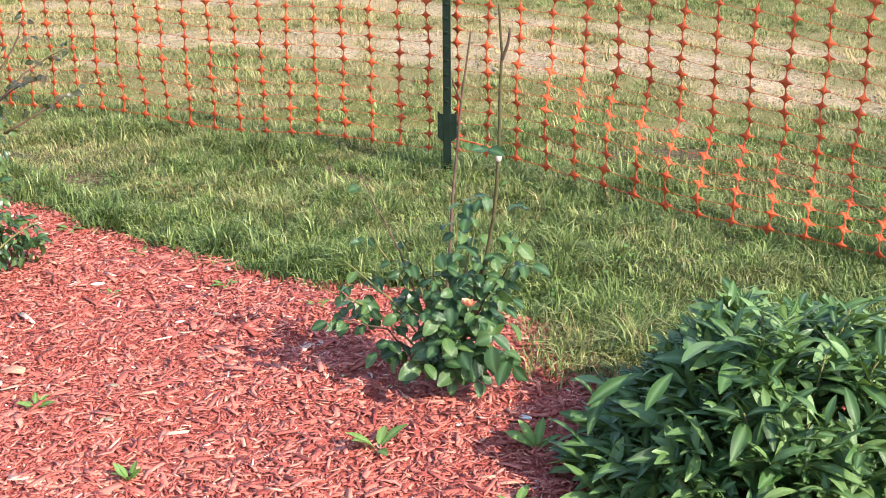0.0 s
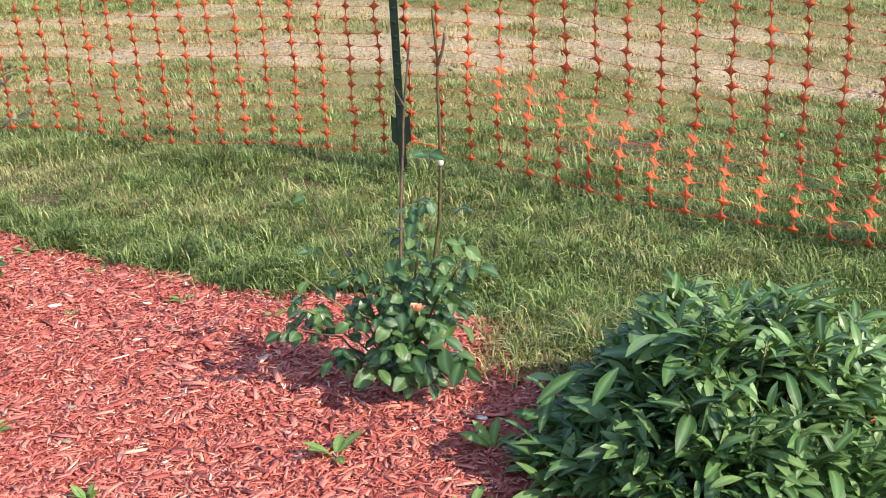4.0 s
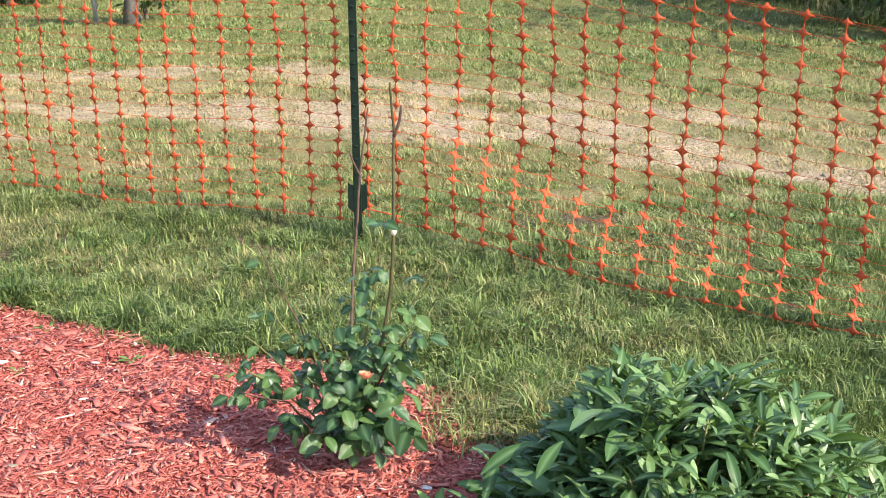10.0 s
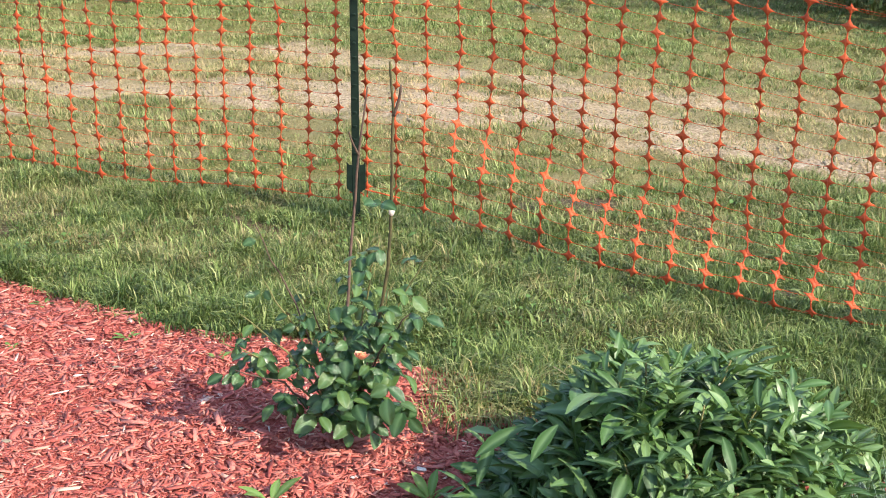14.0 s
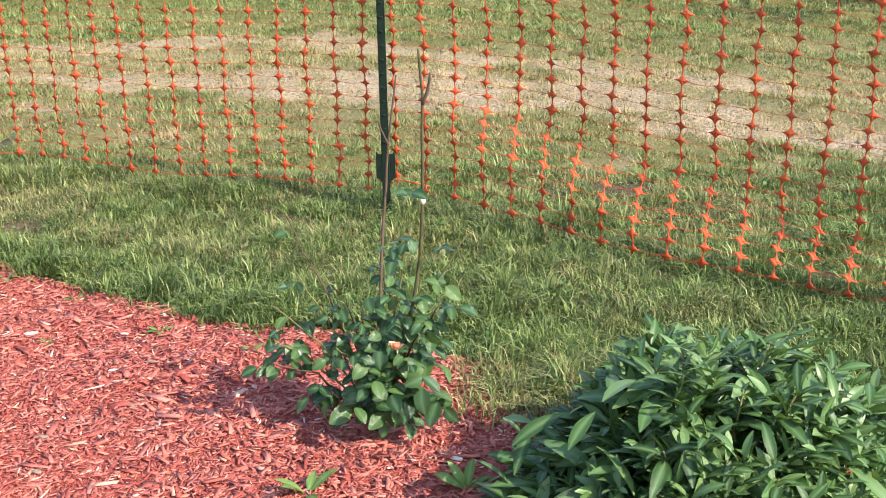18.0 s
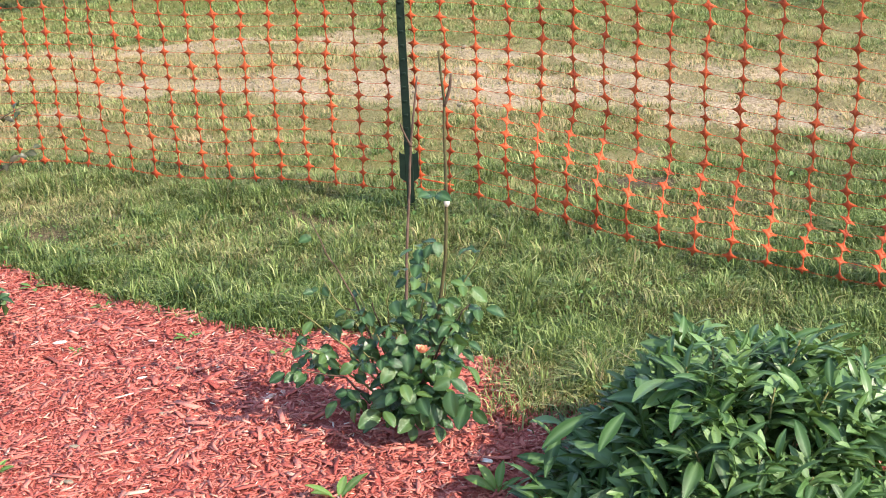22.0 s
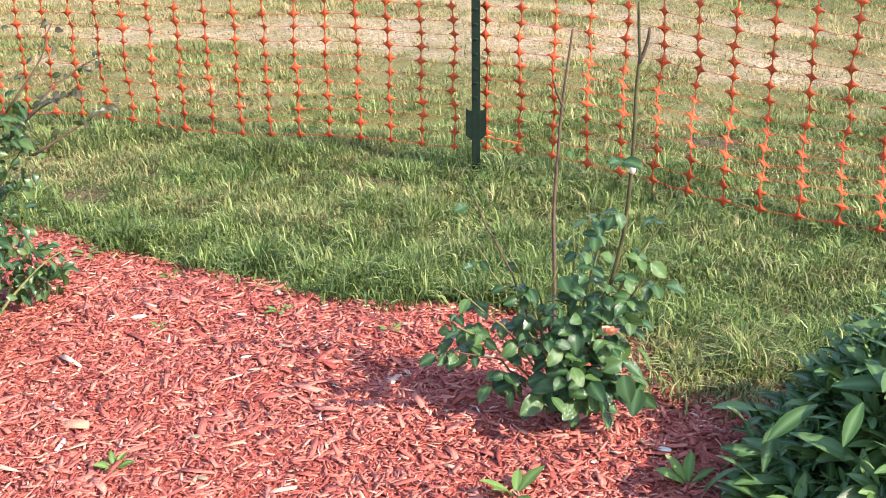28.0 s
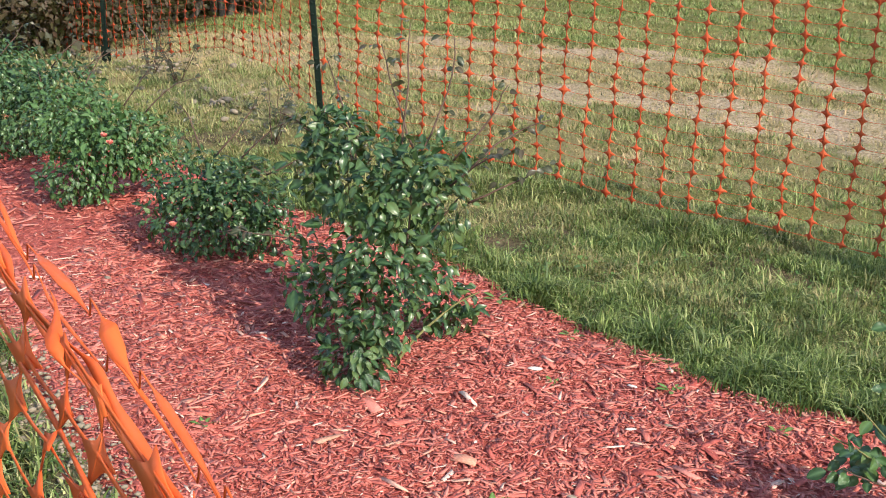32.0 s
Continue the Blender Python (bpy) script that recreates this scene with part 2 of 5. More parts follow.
def tube(points, radii, sides=6, bm=None):
    """A tapered, capped tube through points."""
    bm = bm or bmesh.new()
    rings = []
    pts = [Vector(p) for p in points]
    for i, p in enumerate(pts):
        d = (pts[min(i + 1, len(pts) - 1)] - pts[max(i - 1, 0)]).normalized()
        x = d.orthogonal().normalized()
        y = d.cross(x)
        if rings:
            # keep the ring in step with the one before
            prev = (rings[-1][0].co - pts[i - 1])
            x = (prev - d * prev.dot(d)).normalized()
            y = d.cross(x)
        rings.append([bm.verts.new(p + (x * math.cos(a) + y * math.sin(a)) * radii[i]) for a in (2 * math.pi * k / sides for k in range(sides))])
    for a, b in zip(rings, rings[1:]):
        for k in range(sides):
            bm.faces.new((a[k], a[(k + 1) % sides], b[(k + 1) % sides], b[k])).smooth = True
    bm.faces.new(list(reversed(rings[0])))
    bm.faces.new(rings[-1])
    return bm


def box(bm, centre, size, m=None, bevel=0.0):
    made = bmesh.ops.create_cube(bm, size=1.0, matrix=(m or Matrix()) @ Matrix.Translation(centre) @ Matrix.Diagonal((*size, 1)))
    if bevel:
        edges = list({e for v in made["verts"] for e in v.link_edges})
        bmesh.ops.bevel(bm, geom=edges, offset=bevel, segments=1, affect="EDGES")
    return bm


def thing(name, label, category, at=(0, 0, 0), group="", kind=""):
    ob = new(name)
    ob.location = at
    return tagged(ob, label, category, group, kind)


# ---------------------------------------------------------------- the lie of the land
def softplus(v, s=0.6):
    return s * np.logaddexp(0, np.asarray(v, float) / s)


def wave(x, y, f, seed=0):
    """Smooth noise in about -1 to 1 from a few crossed waves."""
    r = np.random.default_rng(900 + seed)
    x, y = np.asarray(x, float), np.asarray(y, float)
    out = 0
    for k in range(9):
        a, q = r.uniform(0, 2 * math.pi), f * r.uniform(0.6, 1.7)
        out = out + np.sin((x * math.cos(a) + y * math.sin(a)) * q * 2 * math.pi + r.uniform(0, 6.3))
    return out / 4.5


def lie(x, y):
    """The height of the ground: level round the bed, falling gently to the field and the wood."""
    return -0.03 * softplus(np.asarray(y) - 6.0) - 0.11 * softplus(-np.asarray(x) - 3.2) + 0.012 * wave(x, y, 0.5, 1)


BACK = np.array([(-9.0, 8.6), (-6.2, 6.7), (-3.9, 5.35), (-2.2, 4.52), (-1.43, 4.13), (-1.0, 3.85), (-0.53, 3.62), (-0.1, 3.46), (0.42, 3.27), (0.62, 3.1), (1.1, 2.85), (2.6, 2.2)])
FRONT = np.array([(-9.0, 7.5), (-4.4, 4.62), (-3.04, 3.45), (-2.62, 3.05), (-2.16, 2.65), (-1.8, 2.42), (-1.2, 1.95), (-0.5, 1.5), (0.6, 1.1), (2.6, 0.6)])


def bed_depth(x, y):
    """How far inside the mulch a place lies, in metres; negative on the grass."""
    back = np.interp(x, BACK[:, 0], BACK[:, 1]) + 0.04 * wave(x, y, 1.6, 2)
    front = np.interp(x, FRONT[:, 0], FRONT[:, 1]) + 0.06 * wave(x, y, 1.4, 3)
    end = 1.9 - np.asarray(x) + 0.08 * wave(x, y, 1.2, 19)
    return np.minimum(np.minimum(back - y, np.asarray(y) - front) * 0.85, end)


def scuffs(x, y):
    """Brown places in the lawn where the grass has gone."""
    out = 0
    for cx, cy, s in ((-1.30, 4.66, 0.11), (-1.42, 4.42, 0.11), (-0.62, 4.66, 0.12), (-0.34, 4.55, 0.14), (-0.10, 4.50, 0.10), (-1.9, 4.75, 0.14), (-2.6, 4.95, 0.2), (-3.3, 5.4, 0.25), (0.55, 4.15, 0.07), (1.5, 3.9, 0.1), (0.9, 4.9, 0.2)):
        out = out + np.exp(-((x - cx) / (s * 1.5)) ** 2 - ((y - cy) / (s * 0.6)) ** 2)
    return np.clip(out * (1.15 + 0.6 * wave(x, y, 4.0, 18)), 0, 1)


# the worn strips of the field: x, the middle and the half width in y
STRIP_FAR = np.array([(-9.0, 10.2, 0.3), (-5.0, 8.95, 0.22), (-3.2, 8.70, 0.20), (-1.9, 8.70, 0.24), (-0.85, 8.70, 0.28), (-0.2, 8.35, 0.32), (0.15, 7.94, 0.24), (0.73, 7.70, 0.22), (1.6, 7.19, 0.20), (2.3, 6.67, 0.15), (3.2, 6.0, 0.15)])
STRIP_NEAR = np.array([(-9.0, 8.9, 0.2), (-5.0, 7.85, 0.18), (-2.65, 7.43, 0.18), (-1.9, 7.26, 0.22), (-1.2, 7.20, 0.36), (-0.6, 7.15, 0.52), (0.2, 6.88, 0.60), (0.82, 6.65, 0.46), (1.4, 6.35, 0.44), (1.75, 6.10, 0.38), (2.1, 5.72, 0.27), (3.2, 4.95, 0.25)])


def track(x, y):
    """How bare the field is: two worn wheel tracks, and scuffed places."""
    x, y = np.asarray(x, float), np.asarray(y, float)
    ragged = 0.10 * wave(x, y, 0.9, 4) + 0.07 * wave(x, y, 3.2, 24)
    bare = 0
    for line, much in ((STRIP_FAR, 0.95), (STRIP_NEAR, 1.0)):
        mid, half = np.interp(x, line[:, 0], line[:, 1]), np.interp(x, line[:, 0], line[:, 2])
        bare = np.maximum(bare, much / (1 + np.exp((np.abs(y - mid + 0.06 * wave(x, y, 0.5, 25)) - half + ragged) / 0.045)))
    bare = bare * np.clip(0.80 + 0.30 * wave(x, y, 1.7, 5) + 0.22 * wave(x, y, 5.0, 15), 0, 1)
    for cx, cy, rx, ry, much in ((-2.0, 6.45, 0.55, 0.22, 0.9), (1.95, 5.05, 0.5, 0.4, 0.55), (-1.1, 5.75, 0.5, 0.25, 0.4), (0.9, 5.3, 0.4, 0.25, 0.35)):
        bare = np.maximum(bare, much * np.exp(-((x - cx) / rx) ** 2 - ((y - cy) / ry) ** 2) * np.clip(0.6 + 0.9 * wave(x, y, 3.0, 16), 0, 1))
    spots = np.clip(0.6 * wave(x, y, 1.1, 6) + 0.5 * wave(x, y, 3.0, 16) - 0.38, 0, 1) * np.clip((y - 4.6) * 2, 0.4, 1) * np.clip((7.0 - y) / 1.0, 0, 1) * 0.35
    return np.clip(bare + spots, 0, 1)


def between(x, y):
    """Thin dry turf from one wheel track to the other."""
    far, near = np.interp(x, STRIP_FAR[:, 0], STRIP_FAR[:, 1]), np.interp(x, STRIP_NEAR[:, 0], STRIP_NEAR[:, 1])
    return np.clip((y - near + 0.2) / 0.25, 0, 1) * np.clip((far + 0.35 - y) / 0.3, 0, 1)


def build_ground():
    xs = np.concatenate([[-600, -200, -70, -35, -20], np.arange(-14, -5, 0.12), np.arange(-5, 3.5, 0.045), np.arange(3.5, 9.01, 0.12), [12, 20, 35, 70, 200, 600]])
    ys = np.concatenate([[-600, -150, -40, -12], np.arange(-4, 4.3, 0.12), np.arange(4.3, 9.6, 0.045), np.arange(9.6, 20.01, 0.12), [24, 32, 50, 100, 250, 600]])
    X, Y = np.meshgrid(xs, ys)
    Z = np.maximum(lie(X, Y), -2.5) + 0.018 * wave(X, Y, 2.1, 7) * (np.abs(X) < 15)
    Z = Z - 0.045 * np.clip(bed_depth(X, Y) / 0.12 + 0.4, 0, 1)
    nx, ny = len(xs), len(ys)
    i = (np.arange(ny - 1)[:, None] * nx + np.arange(nx - 1)[None]).ravel()
    faces = np.stack([i, i + 1, i + nx + 1, i + nx], 1)
    co = np.stack([X, Y, Z], 2).reshape(-1, 3)
    verge = np.exp(-((bed_depth(co[:, 0], co[:, 1]) + 0.08) / 0.12) ** 2) * (co[:, 0] < -0.9) * (co[:, 0] > -3.0) * (co[:, 1] < np.interp(co[:, 0], FRONT[:, 0], FRONT[:, 1]) + 0.1)
    bare = np.where((np.abs(co[:, 0]) < 40) & (co[:, 1] > 3.2), np.maximum(track(co[:, 0], co[:, 1]), 0.22 * np.clip((co[:, 1] - 5.2) / 1.5, 0, 1) * np.clip((8.9 - co[:, 1]) / 0.6, 0, 1) + 0.08 * between(co[:, 0], co[:, 1])), np.maximum(0.1, verge))
    ob = hang("ground", mesh_of("ground", co, faces, M_GROUND, True, bare=bare, thatch_shade=np.where((np.abs(co[:, 0]) < 8) & (co[:, 1] < 6), 0.9 * np.clip((5.15 - co[:, 1]) / 0.5, 0, 1) * np.clip(-bed_depth(co[:, 0], co[:, 1]) * 8, 0, 1), 0), worn=np.where(np.abs(co[:, 0]) < 20, np.clip(scuffs(co[:, 0], co[:, 1]) * 1.2, 0, 1), 0)))
    tagged(ob, "grassy field with worn pale dirt wheel tracks", "ground", kind="structure")


def build_bed():
    xs, ys = np.arange(-8.5, 2.5, 0.035), np.arange(0.7, 8.3, 0.035)
    X, Y = np.meshgrid(xs, ys)
    d = bed_depth(X, Y)
    Z = lie(X, Y) - 0.008 + np.clip(d * 0.35 - 0.01, -0.07, 0.004) + 0.008 * wave(X, Y, 1.8, 8) + 0.006 * wave(X, Y, 7, 9)
    nx, ny = len(xs), len(ys)
    i = (np.arange(ny - 1)[:, None] * nx + np.arange(nx - 1)[None]).ravel()
    faces = np.stack([i, i + 1, i + nx + 1, i + nx], 1)
    keep = (d.ravel()[faces] > -0.10).any(1)
    co = np.stack([X, Y, Z], 2).reshape(-1, 3)
    used, inv = np.unique(faces[keep], return_inverse=True)
    ob = hang("mulch_bed", mesh_of("mulch_bed", co[used], inv.reshape(-1, 4), M_BED, True))
    return tagged(ob, "planting bed covered with dyed red shredded wood mulch", "mulch bed", kind="structure")


def bed_height(x, y):
    return lie(x, y) - 0.008 + np.clip(bed_depth(x, y) * 0.35 - 0.01, -0.07, 0.004) + 0.008 * wave(x, y, 1.8, 8) + 0.006 * wave(x, y, 7, 9)


def chip_shape(seed):
    """A flat splintered flake of wood, 1 long."""
    r = np.random.default_rng(seed)
    w, h, bow = 0.5 * r.uniform(0.06, 0.22), r.uniform(0.014, 0.030), r.uniform(-0.06, 0.06)
    skew = r.uniform(-0.3, 0.3) * w
    rim = [(-w * r.uniform(0.5, 1.0), -0.5 + r.uniform(0, 0.12)), (w * r.uniform(0.3, 1.0), -0.5 + r.uniform(0, 0.2)), (w + skew, r.uniform(-0.3, 0.3)),
           (w * r.uniform(0.3, 1.0), 0.5 - r.uniform(0, 0.12)), (-w * r.uniform(0.1, 1.0), 0.5 - r.uniform(0, 0.22)), (-w + skew, r.uniform(-0.3, 0.3))]
    co = [(x, y, h * z + bow * y * y + 0.1 * x * r.uniform(-1, 1)) for z in (0.5, -0.5) for x, y in rim]
    f = [(0, 1, 2, 5), (5, 2, 3, 4)] + [(k, k + 6, (k + 1) % 6 + 6, (k + 1) % 6) for k in range(6)]
    return np.array(co), np.array(f)


def shred_shape(seed):
    """A small four-cornered shred of wood, 1 long."""
    r = np.random.default_rng(seed)
    w, h = 0.5 * r.uniform(0.08, 0.28), r.uniform(0.03, 0.05)
    rim = [(-w * r.uniform(0.5, 1), -0.5 + r.uniform(0, 0.2)), (w * r.uniform(0.5, 1), -0.5 + r.uniform(0, 0.2)), (w * r.uniform(0.2, 1), 0.5 - r.uniform(0, 0.2)), (-w * r.uniform(0.2, 1), 0.5 - r.uniform(0, 0.2))]
    co = [(x, y, h * z + 0.1 * x * r.uniform(-1, 1)) for z in (0.5, -0.5) for x, y in rim]
    return np.array(co), np.array([(0, 1, 2, 3)] + [(k, k + 4, (k + 1) % 4 + 4, (k + 1) % 4) for k in range(4)])


def build_chips(bed):
    r = np.random.default_rng(11)

    def throw(n, x0, x1, y0, y1, sizes):
        x, y = r.uniform(x0, x1, n), r.uniform(y0, y1, n)
        ok = bed_depth(x, y) > r.normal(0.015, 0.03, n)
        x, y = x[ok], y[ok]
        n = len(x)
        a = r.uniform(0, 2 * math.pi, n)
        along = np.stack([np.cos(a), np.sin(a), r.normal(0, 0.11, n)], 1)
        up = np.stack([r.normal(0, 0.22, n), r.normal(0, 0.22, n), np.ones(n)], 1)
        size = np.exp(r.normal(math.log(sizes), 0.42, n))
        z = bed_height(x, y) + r.uniform(0.0, 0.009, n)
        return frames_of(np.stack([x, y, z], 1), along, up, np.stack([size, size, size], 1))

    co, fs, base = [], [], 0
    large = np.concatenate([throw(56000, -2.9, 1.3, 1.5, 4.6, 0.033), throw(12000, -7.5, -2.4, 2.6, 7.5, 0.045)])
    small = np.concatenate([throw(106000, -2.9, 1.3, 1.5, 4.6, 0.021), throw(24000, -7.5, -2.4, 2.6, 7.5, 0.032), throw(14000, -1.3, 2.0, 0.7, 2.4, 0.036)])
    for shape, heap in ((chip_shape, large), (shred_shape, small)):
        kind = r.integers(0, 14, len(heap))
        for k in range(14):
            c, f = many(*shape(40 + k), heap[kind == k])
            co.append(c), fs.append(f + base)
            base += len(c)
    ob = hang("mulch_chips", mesh_of("mulch_chips", np.concatenate(co), np.concatenate(fs), M_CHIP), bed)
    tagged(ob, kind="stuff")
    # the larger splinters lie singly on top
    data = [mesh_of("wood_chip", *chip_shape(60 + k), M_CHIP_ONE) for k in range(6)]
    single = throw(700, -1.5, 0.9, 2.1, 3.6, 0.033)[:290]
    for k, m in enumerate(single):
        hang("wood_chip", data[k % 6], bed, m=Matrix([*m.tolist(), [0, 0, 0, 1]]) @ Matrix.Translation((0, 0, 0.15)))


def blades(r, x, y, z, height, lean, width, tint, heading=None, far=False, tone=0.0):
    """Grass blades: two segments and a tip each, or one tapering triangle where they stay far off."""
    n = len(x)
    a = r.uniform(0, 2 * math.pi, n) if heading is None else heading
    fwd = np.stack([np.cos(a), np.sin(a), np.zeros(n)], 1)
    side = np.stack([-np.sin(a), np.cos(a), np.zeros(n)], 1) * (width * 0.5)[:, None]
    p = np.stack([x, y, z], 1)
    up = np.array([0, 0, 1.0])
    mid = p + up * (height * 0.6)[:, None] + fwd * (lean * 0.3)[:, None]
    tip = p + up * (height * np.clip(1.1 - 0.35 * lean / np.maximum(height, 1e-3), 0.3, 1.1))[:, None] + fwd * lean[:, None]
    rows = [p - side, p + side, tip] if far else [p - side, p + side, mid - side * 0.85, mid + side * 0.85, tip]
    k = len(rows)
    f = np.array([(0, 1, 2)] if far else [(0, 1, 3), (0, 3, 2), (2, 3, 4)])
    return np.stack(rows, 1).reshape(-1, 3), (f[None] + (np.arange(n) * k)[:, None, None]).reshape(-1, 3), np.repeat(tint, k), np.repeat(np.broadcast_to(tone, (n,)), k)


def build_lawn():
    r = np.random.default_rng(21)

    def sow(n, x0, x1, y0, y1, tall, wide, keep, dry, far=False, crowd=20, deep=1.0):
        x, y = r.uniform(x0, x1, n), r.uniform(y0, y1, n)
        # blades stand in tufts
        k = n // crowd
        cx, cy = r.uniform(x0, x1, k), r.uniform(y0, y1, k)
        j, tuft = r.integers(0, k, n), r.uniform(0, 1, n) < 0.8
        dx, dy = r.normal(0, 0.013, n) * (1 + tall * 8), r.normal(0, 0.013, n) * (1 + tall * 8)
        x, y = np.where(tuft, cx[j] + dx, x), np.where(tuft, cy[j] + dy, y)
        fan = np.where(tuft, np.arctan2(dy, dx) + r.normal(0, 0.7, n), r.uniform(0, 6.3, n))
        size = np.where(tuft, np.exp(r.normal(0.0, 0.30, k))[j], 0.8)
        tone, parched = np.where(tuft, np.clip(r.normal(0.08, 0.36, k), 0, 0.88)[j], 0.3), np.where(tuft, r.normal(0, 0.16, k)[j], 0.0)
        lush = 0.5 + 0.5 * wave(x, y, 0.8, 12)
        ok = keep(x, y, lush) > r.uniform(0, 1, n)
        x, y, lush, fan, size, tone, parched = (v[ok] for v in (x, y, lush, fan, size, tone, parched))
        n = len(x)
        # clumps a hand or two across stand higher, or are deeper in colour
        clump, shade = wave(x, y, 3.6, 41), wave(x, y, 2.8, 42)
        h = tall * (0.65 + 0.5 * lush) * size * r.uniform(0.45, 1.3, n) * (1 + 0.45 * clump)
        tone, parched = np.clip(tone + 0.26 * shade + 0.07 * (bed_depth(x, y) > -0.6), 0, 0.9), parched + 0.10 * wave(x, y, 4.5, 43)
        lean = h * r.uniform(0.2, 1.6, n)
        tint = np.clip(dry(x, y, lush) + parched + r.normal(0, 0.12, n), 0, 1) * (r.uniform(0, 1, n) < 0.8)
        return blades(r, x, y, lie(x, y) + 0.018 * wave(x, y, 2.1, 7) - 0.006, h, lean, wide * r.uniform(0.6, 1.3, n), tint, fan, far, tone * deep)

    def outside(x, y, lush):
        return (bed_depth(x, y) < r.normal(0.0, 0.02, len(x))) * (0.55 + 0.6 * lush)

    def lawn_dry(x, y, lush):
        edge = np.clip(-bed_depth(x, y) / 0.5, 0, 1)
        return np.clip(0.10 * edge + 0.16 * softplus(y - 4.2, 0.3) - 0.35 * (lush - 0.5) + 0.14 * wave(x, y, 2.2, 13) - 0.07 - 0.14 * np.clip((4.1 - y) / 0.6, 0, 1), -0.4, 0.8)

    def lawn(x, y, lush):
        worn = np.clip(0.4 * wave(x, y, 0.9, 6) - 0.2 + 0.25 * softplus(y - 4.2, 0.3), 0, 0.8)
        return outside(x, y, lush) * (1 - worn) * (1 - 0.95 * scuffs(x, y))

    def field(x, y, lush):
        return np.clip(1.0 - 0.95 * track(x, y), 0.07, 1) * (0.40 + 0.65 * lush) * (1 - 0.10 * between(x, y))

    def field_dry(x, y, lush):
        return np.clip(0.52 + 0.22 * between(x, y) - 0.26 * np.clip((y - 8.4) / 0.9, 0, 1) - 0.25 * np.clip((5.9 - y) / 0.5, 0, 1) + 0.60 * track(x, y) + 0.28 * wave(x, y, 0.6, 14) + 0.12 * wave(x, y, 2.5, 17) - 0.25 * lush, 0, 0.95)

    # strip added where the net's shadow falls before the fence
    def by_fence(x, y, lush):
        o = np.argsort(LINE[:, 0])
        d = np.interp(x, LINE[o, 0], LINE[o, 1]) - y
        return (bed_depth(x, y) < -0.1) * np.exp(-((d - 0.22) / 0.17) ** 2) * 0.8

    def near_side(x, y, lush):
        return outside(x, y, lush) * (y < np.interp(x, FRONT[:, 0], FRONT[:, 1])) * np.clip((-bed_depth(x, y) - 0.04) / 0.18, 0.12, 1)

    sets = [sow(330000, -2.6, 2.6, 2.4, 5.2, 0.039, 0.0046, lambda x, y, l: lawn(x, y, l) * (y > 2.75 - 0.15 * x), lawn_dry),
            sow(950000, -2.6, 2.6, 2.4, 5.2, 0.035, 0.0046, lambda x, y, l: lawn(x, y, l) * (y > 2.75 - 0.15 * x), lawn_dry, True, 40),
            sow(120000, -7.0, -2.4, 4.2, 9.5, 0.045, 0.0080, lawn, lawn_dry, True),
            sow(150000, -3.6, -0.7, 0.3, 3.6, 0.07, 0.0062, near_side, lambda x, y, l: 0.05 + 0 * x),
            sow(760000, -5.2, 4.2, 5.0, 9.5, 0.030, 0.0066, field, field_dry, True, 26),
            sow(430000, -7.0, 5.5, 8.8, 17.0, 0.036, 0.010, field, field_dry, True, 9, 0.30),
            # thinner grass behind the camera and beyond the bed's end
            sow(170000, -4.5, 4.5, -3.2, 2.4, 0.05, 0.011, lambda x, y, l: outside(x, y, l) * ((x > -0.7) | (y < 0.3) | (x < -3.6)), lambda x, y, l: 0.1 + 0 * x, True),
            sow(40000, 2.6, 4.5, 2.0, 5.2, 0.05, 0.010, outside, lawn_dry, True),
            # taller grass along the foot of the fence, added to darken the net's shadow band
            sow(30000, 0.1, 3.0, 2.4, 4.9, 0.042, 0.005, by_fence, lambda x, y, l: 0.0 * x),
            # long fringe over the edge of the mulch, and rough grass before the wood
            sow(150000, -2.6, 1.0, 2.9, 4.9, 0.050, 0.0046, lambda x, y, l: np.clip(1 - np.abs(bed_depth(x, y) + 0.07) / 0.16, 0, 1) * 0.9, lambda x, y, l: -0.3 + 0 * x),
            sow(26000, 0.30, 0.95, 2.75, 3.35, 0.052, 0.0042, lambda x, y, l: np.exp(-((x - 0.58) / 0.16) ** 2 - ((y - 3.06) / 0.14) ** 2), lambda x, y, l: 0.22 + 0 * x),
            sow(26000, -7.6, -5.0, 7.6, 18.0, 0.34, 0.012, lambda x, y, l: (x < -6.2 + 0.12 * np.maximum(y - 9, 0) + 0.3 * l) * (y > 12.5) * 0.7, lambda x, y, l: 0.15 + 0 * x),
            sow(9000, 3.4, 5.0, 9.6, 16.0, 0.20, 0.012, lambda x, y, l: (x > 4.15 - 0.08 * (y - 10)) * 0.7, lambda x, y, l: 0.3 + 0 * x)]
    # dead stalks lie over the bare earth
    n = 90000
    x, y = r.uniform(-6.5, 4.5, n), r.uniform(4.4, 10.5, n)
    ok = np.maximum(track(x, y) * (y > 5.2), 0.15 * scuffs(x, y)) > r.uniform(0.1, 1.2, n)
    x, y = x[ok], y[ok]
    n = len(x)
    sets.append(blades(r, x, y, lie(x, y) + 0.018 * wave(x, y, 2.1, 7) + 0.004, r.uniform(0.003, 0.014, n), r.uniform(0.02, 0.07, n), r.uniform(0.003, 0.007, n), np.clip(r.normal(0.8, 0.3, n), 0.1, 1), None, True))
    co, fs, tint, tone, base = [], [], [], [], 0
    for c, f, t, o in sets:
        co.append(c), fs.append(f + base), tint.append(t), tone.append(o)
        base += len(c)
    ob = hang("grass", mesh_of("grass", np.concatenate(co), np.concatenate(fs), M_LAWN, tint=np.concatenate(tint), tone=np.concatenate(tone)))
    tagged(ob, "short green lawn grass with dry straw-coloured patches", "grass", kind="stuff")


# ---------------------------------------------------------------- fences
POSTS = [(0.0, 4.60), (-2.68, 5.58), (-5.22, 7.50), (-7.1, 8.86)]


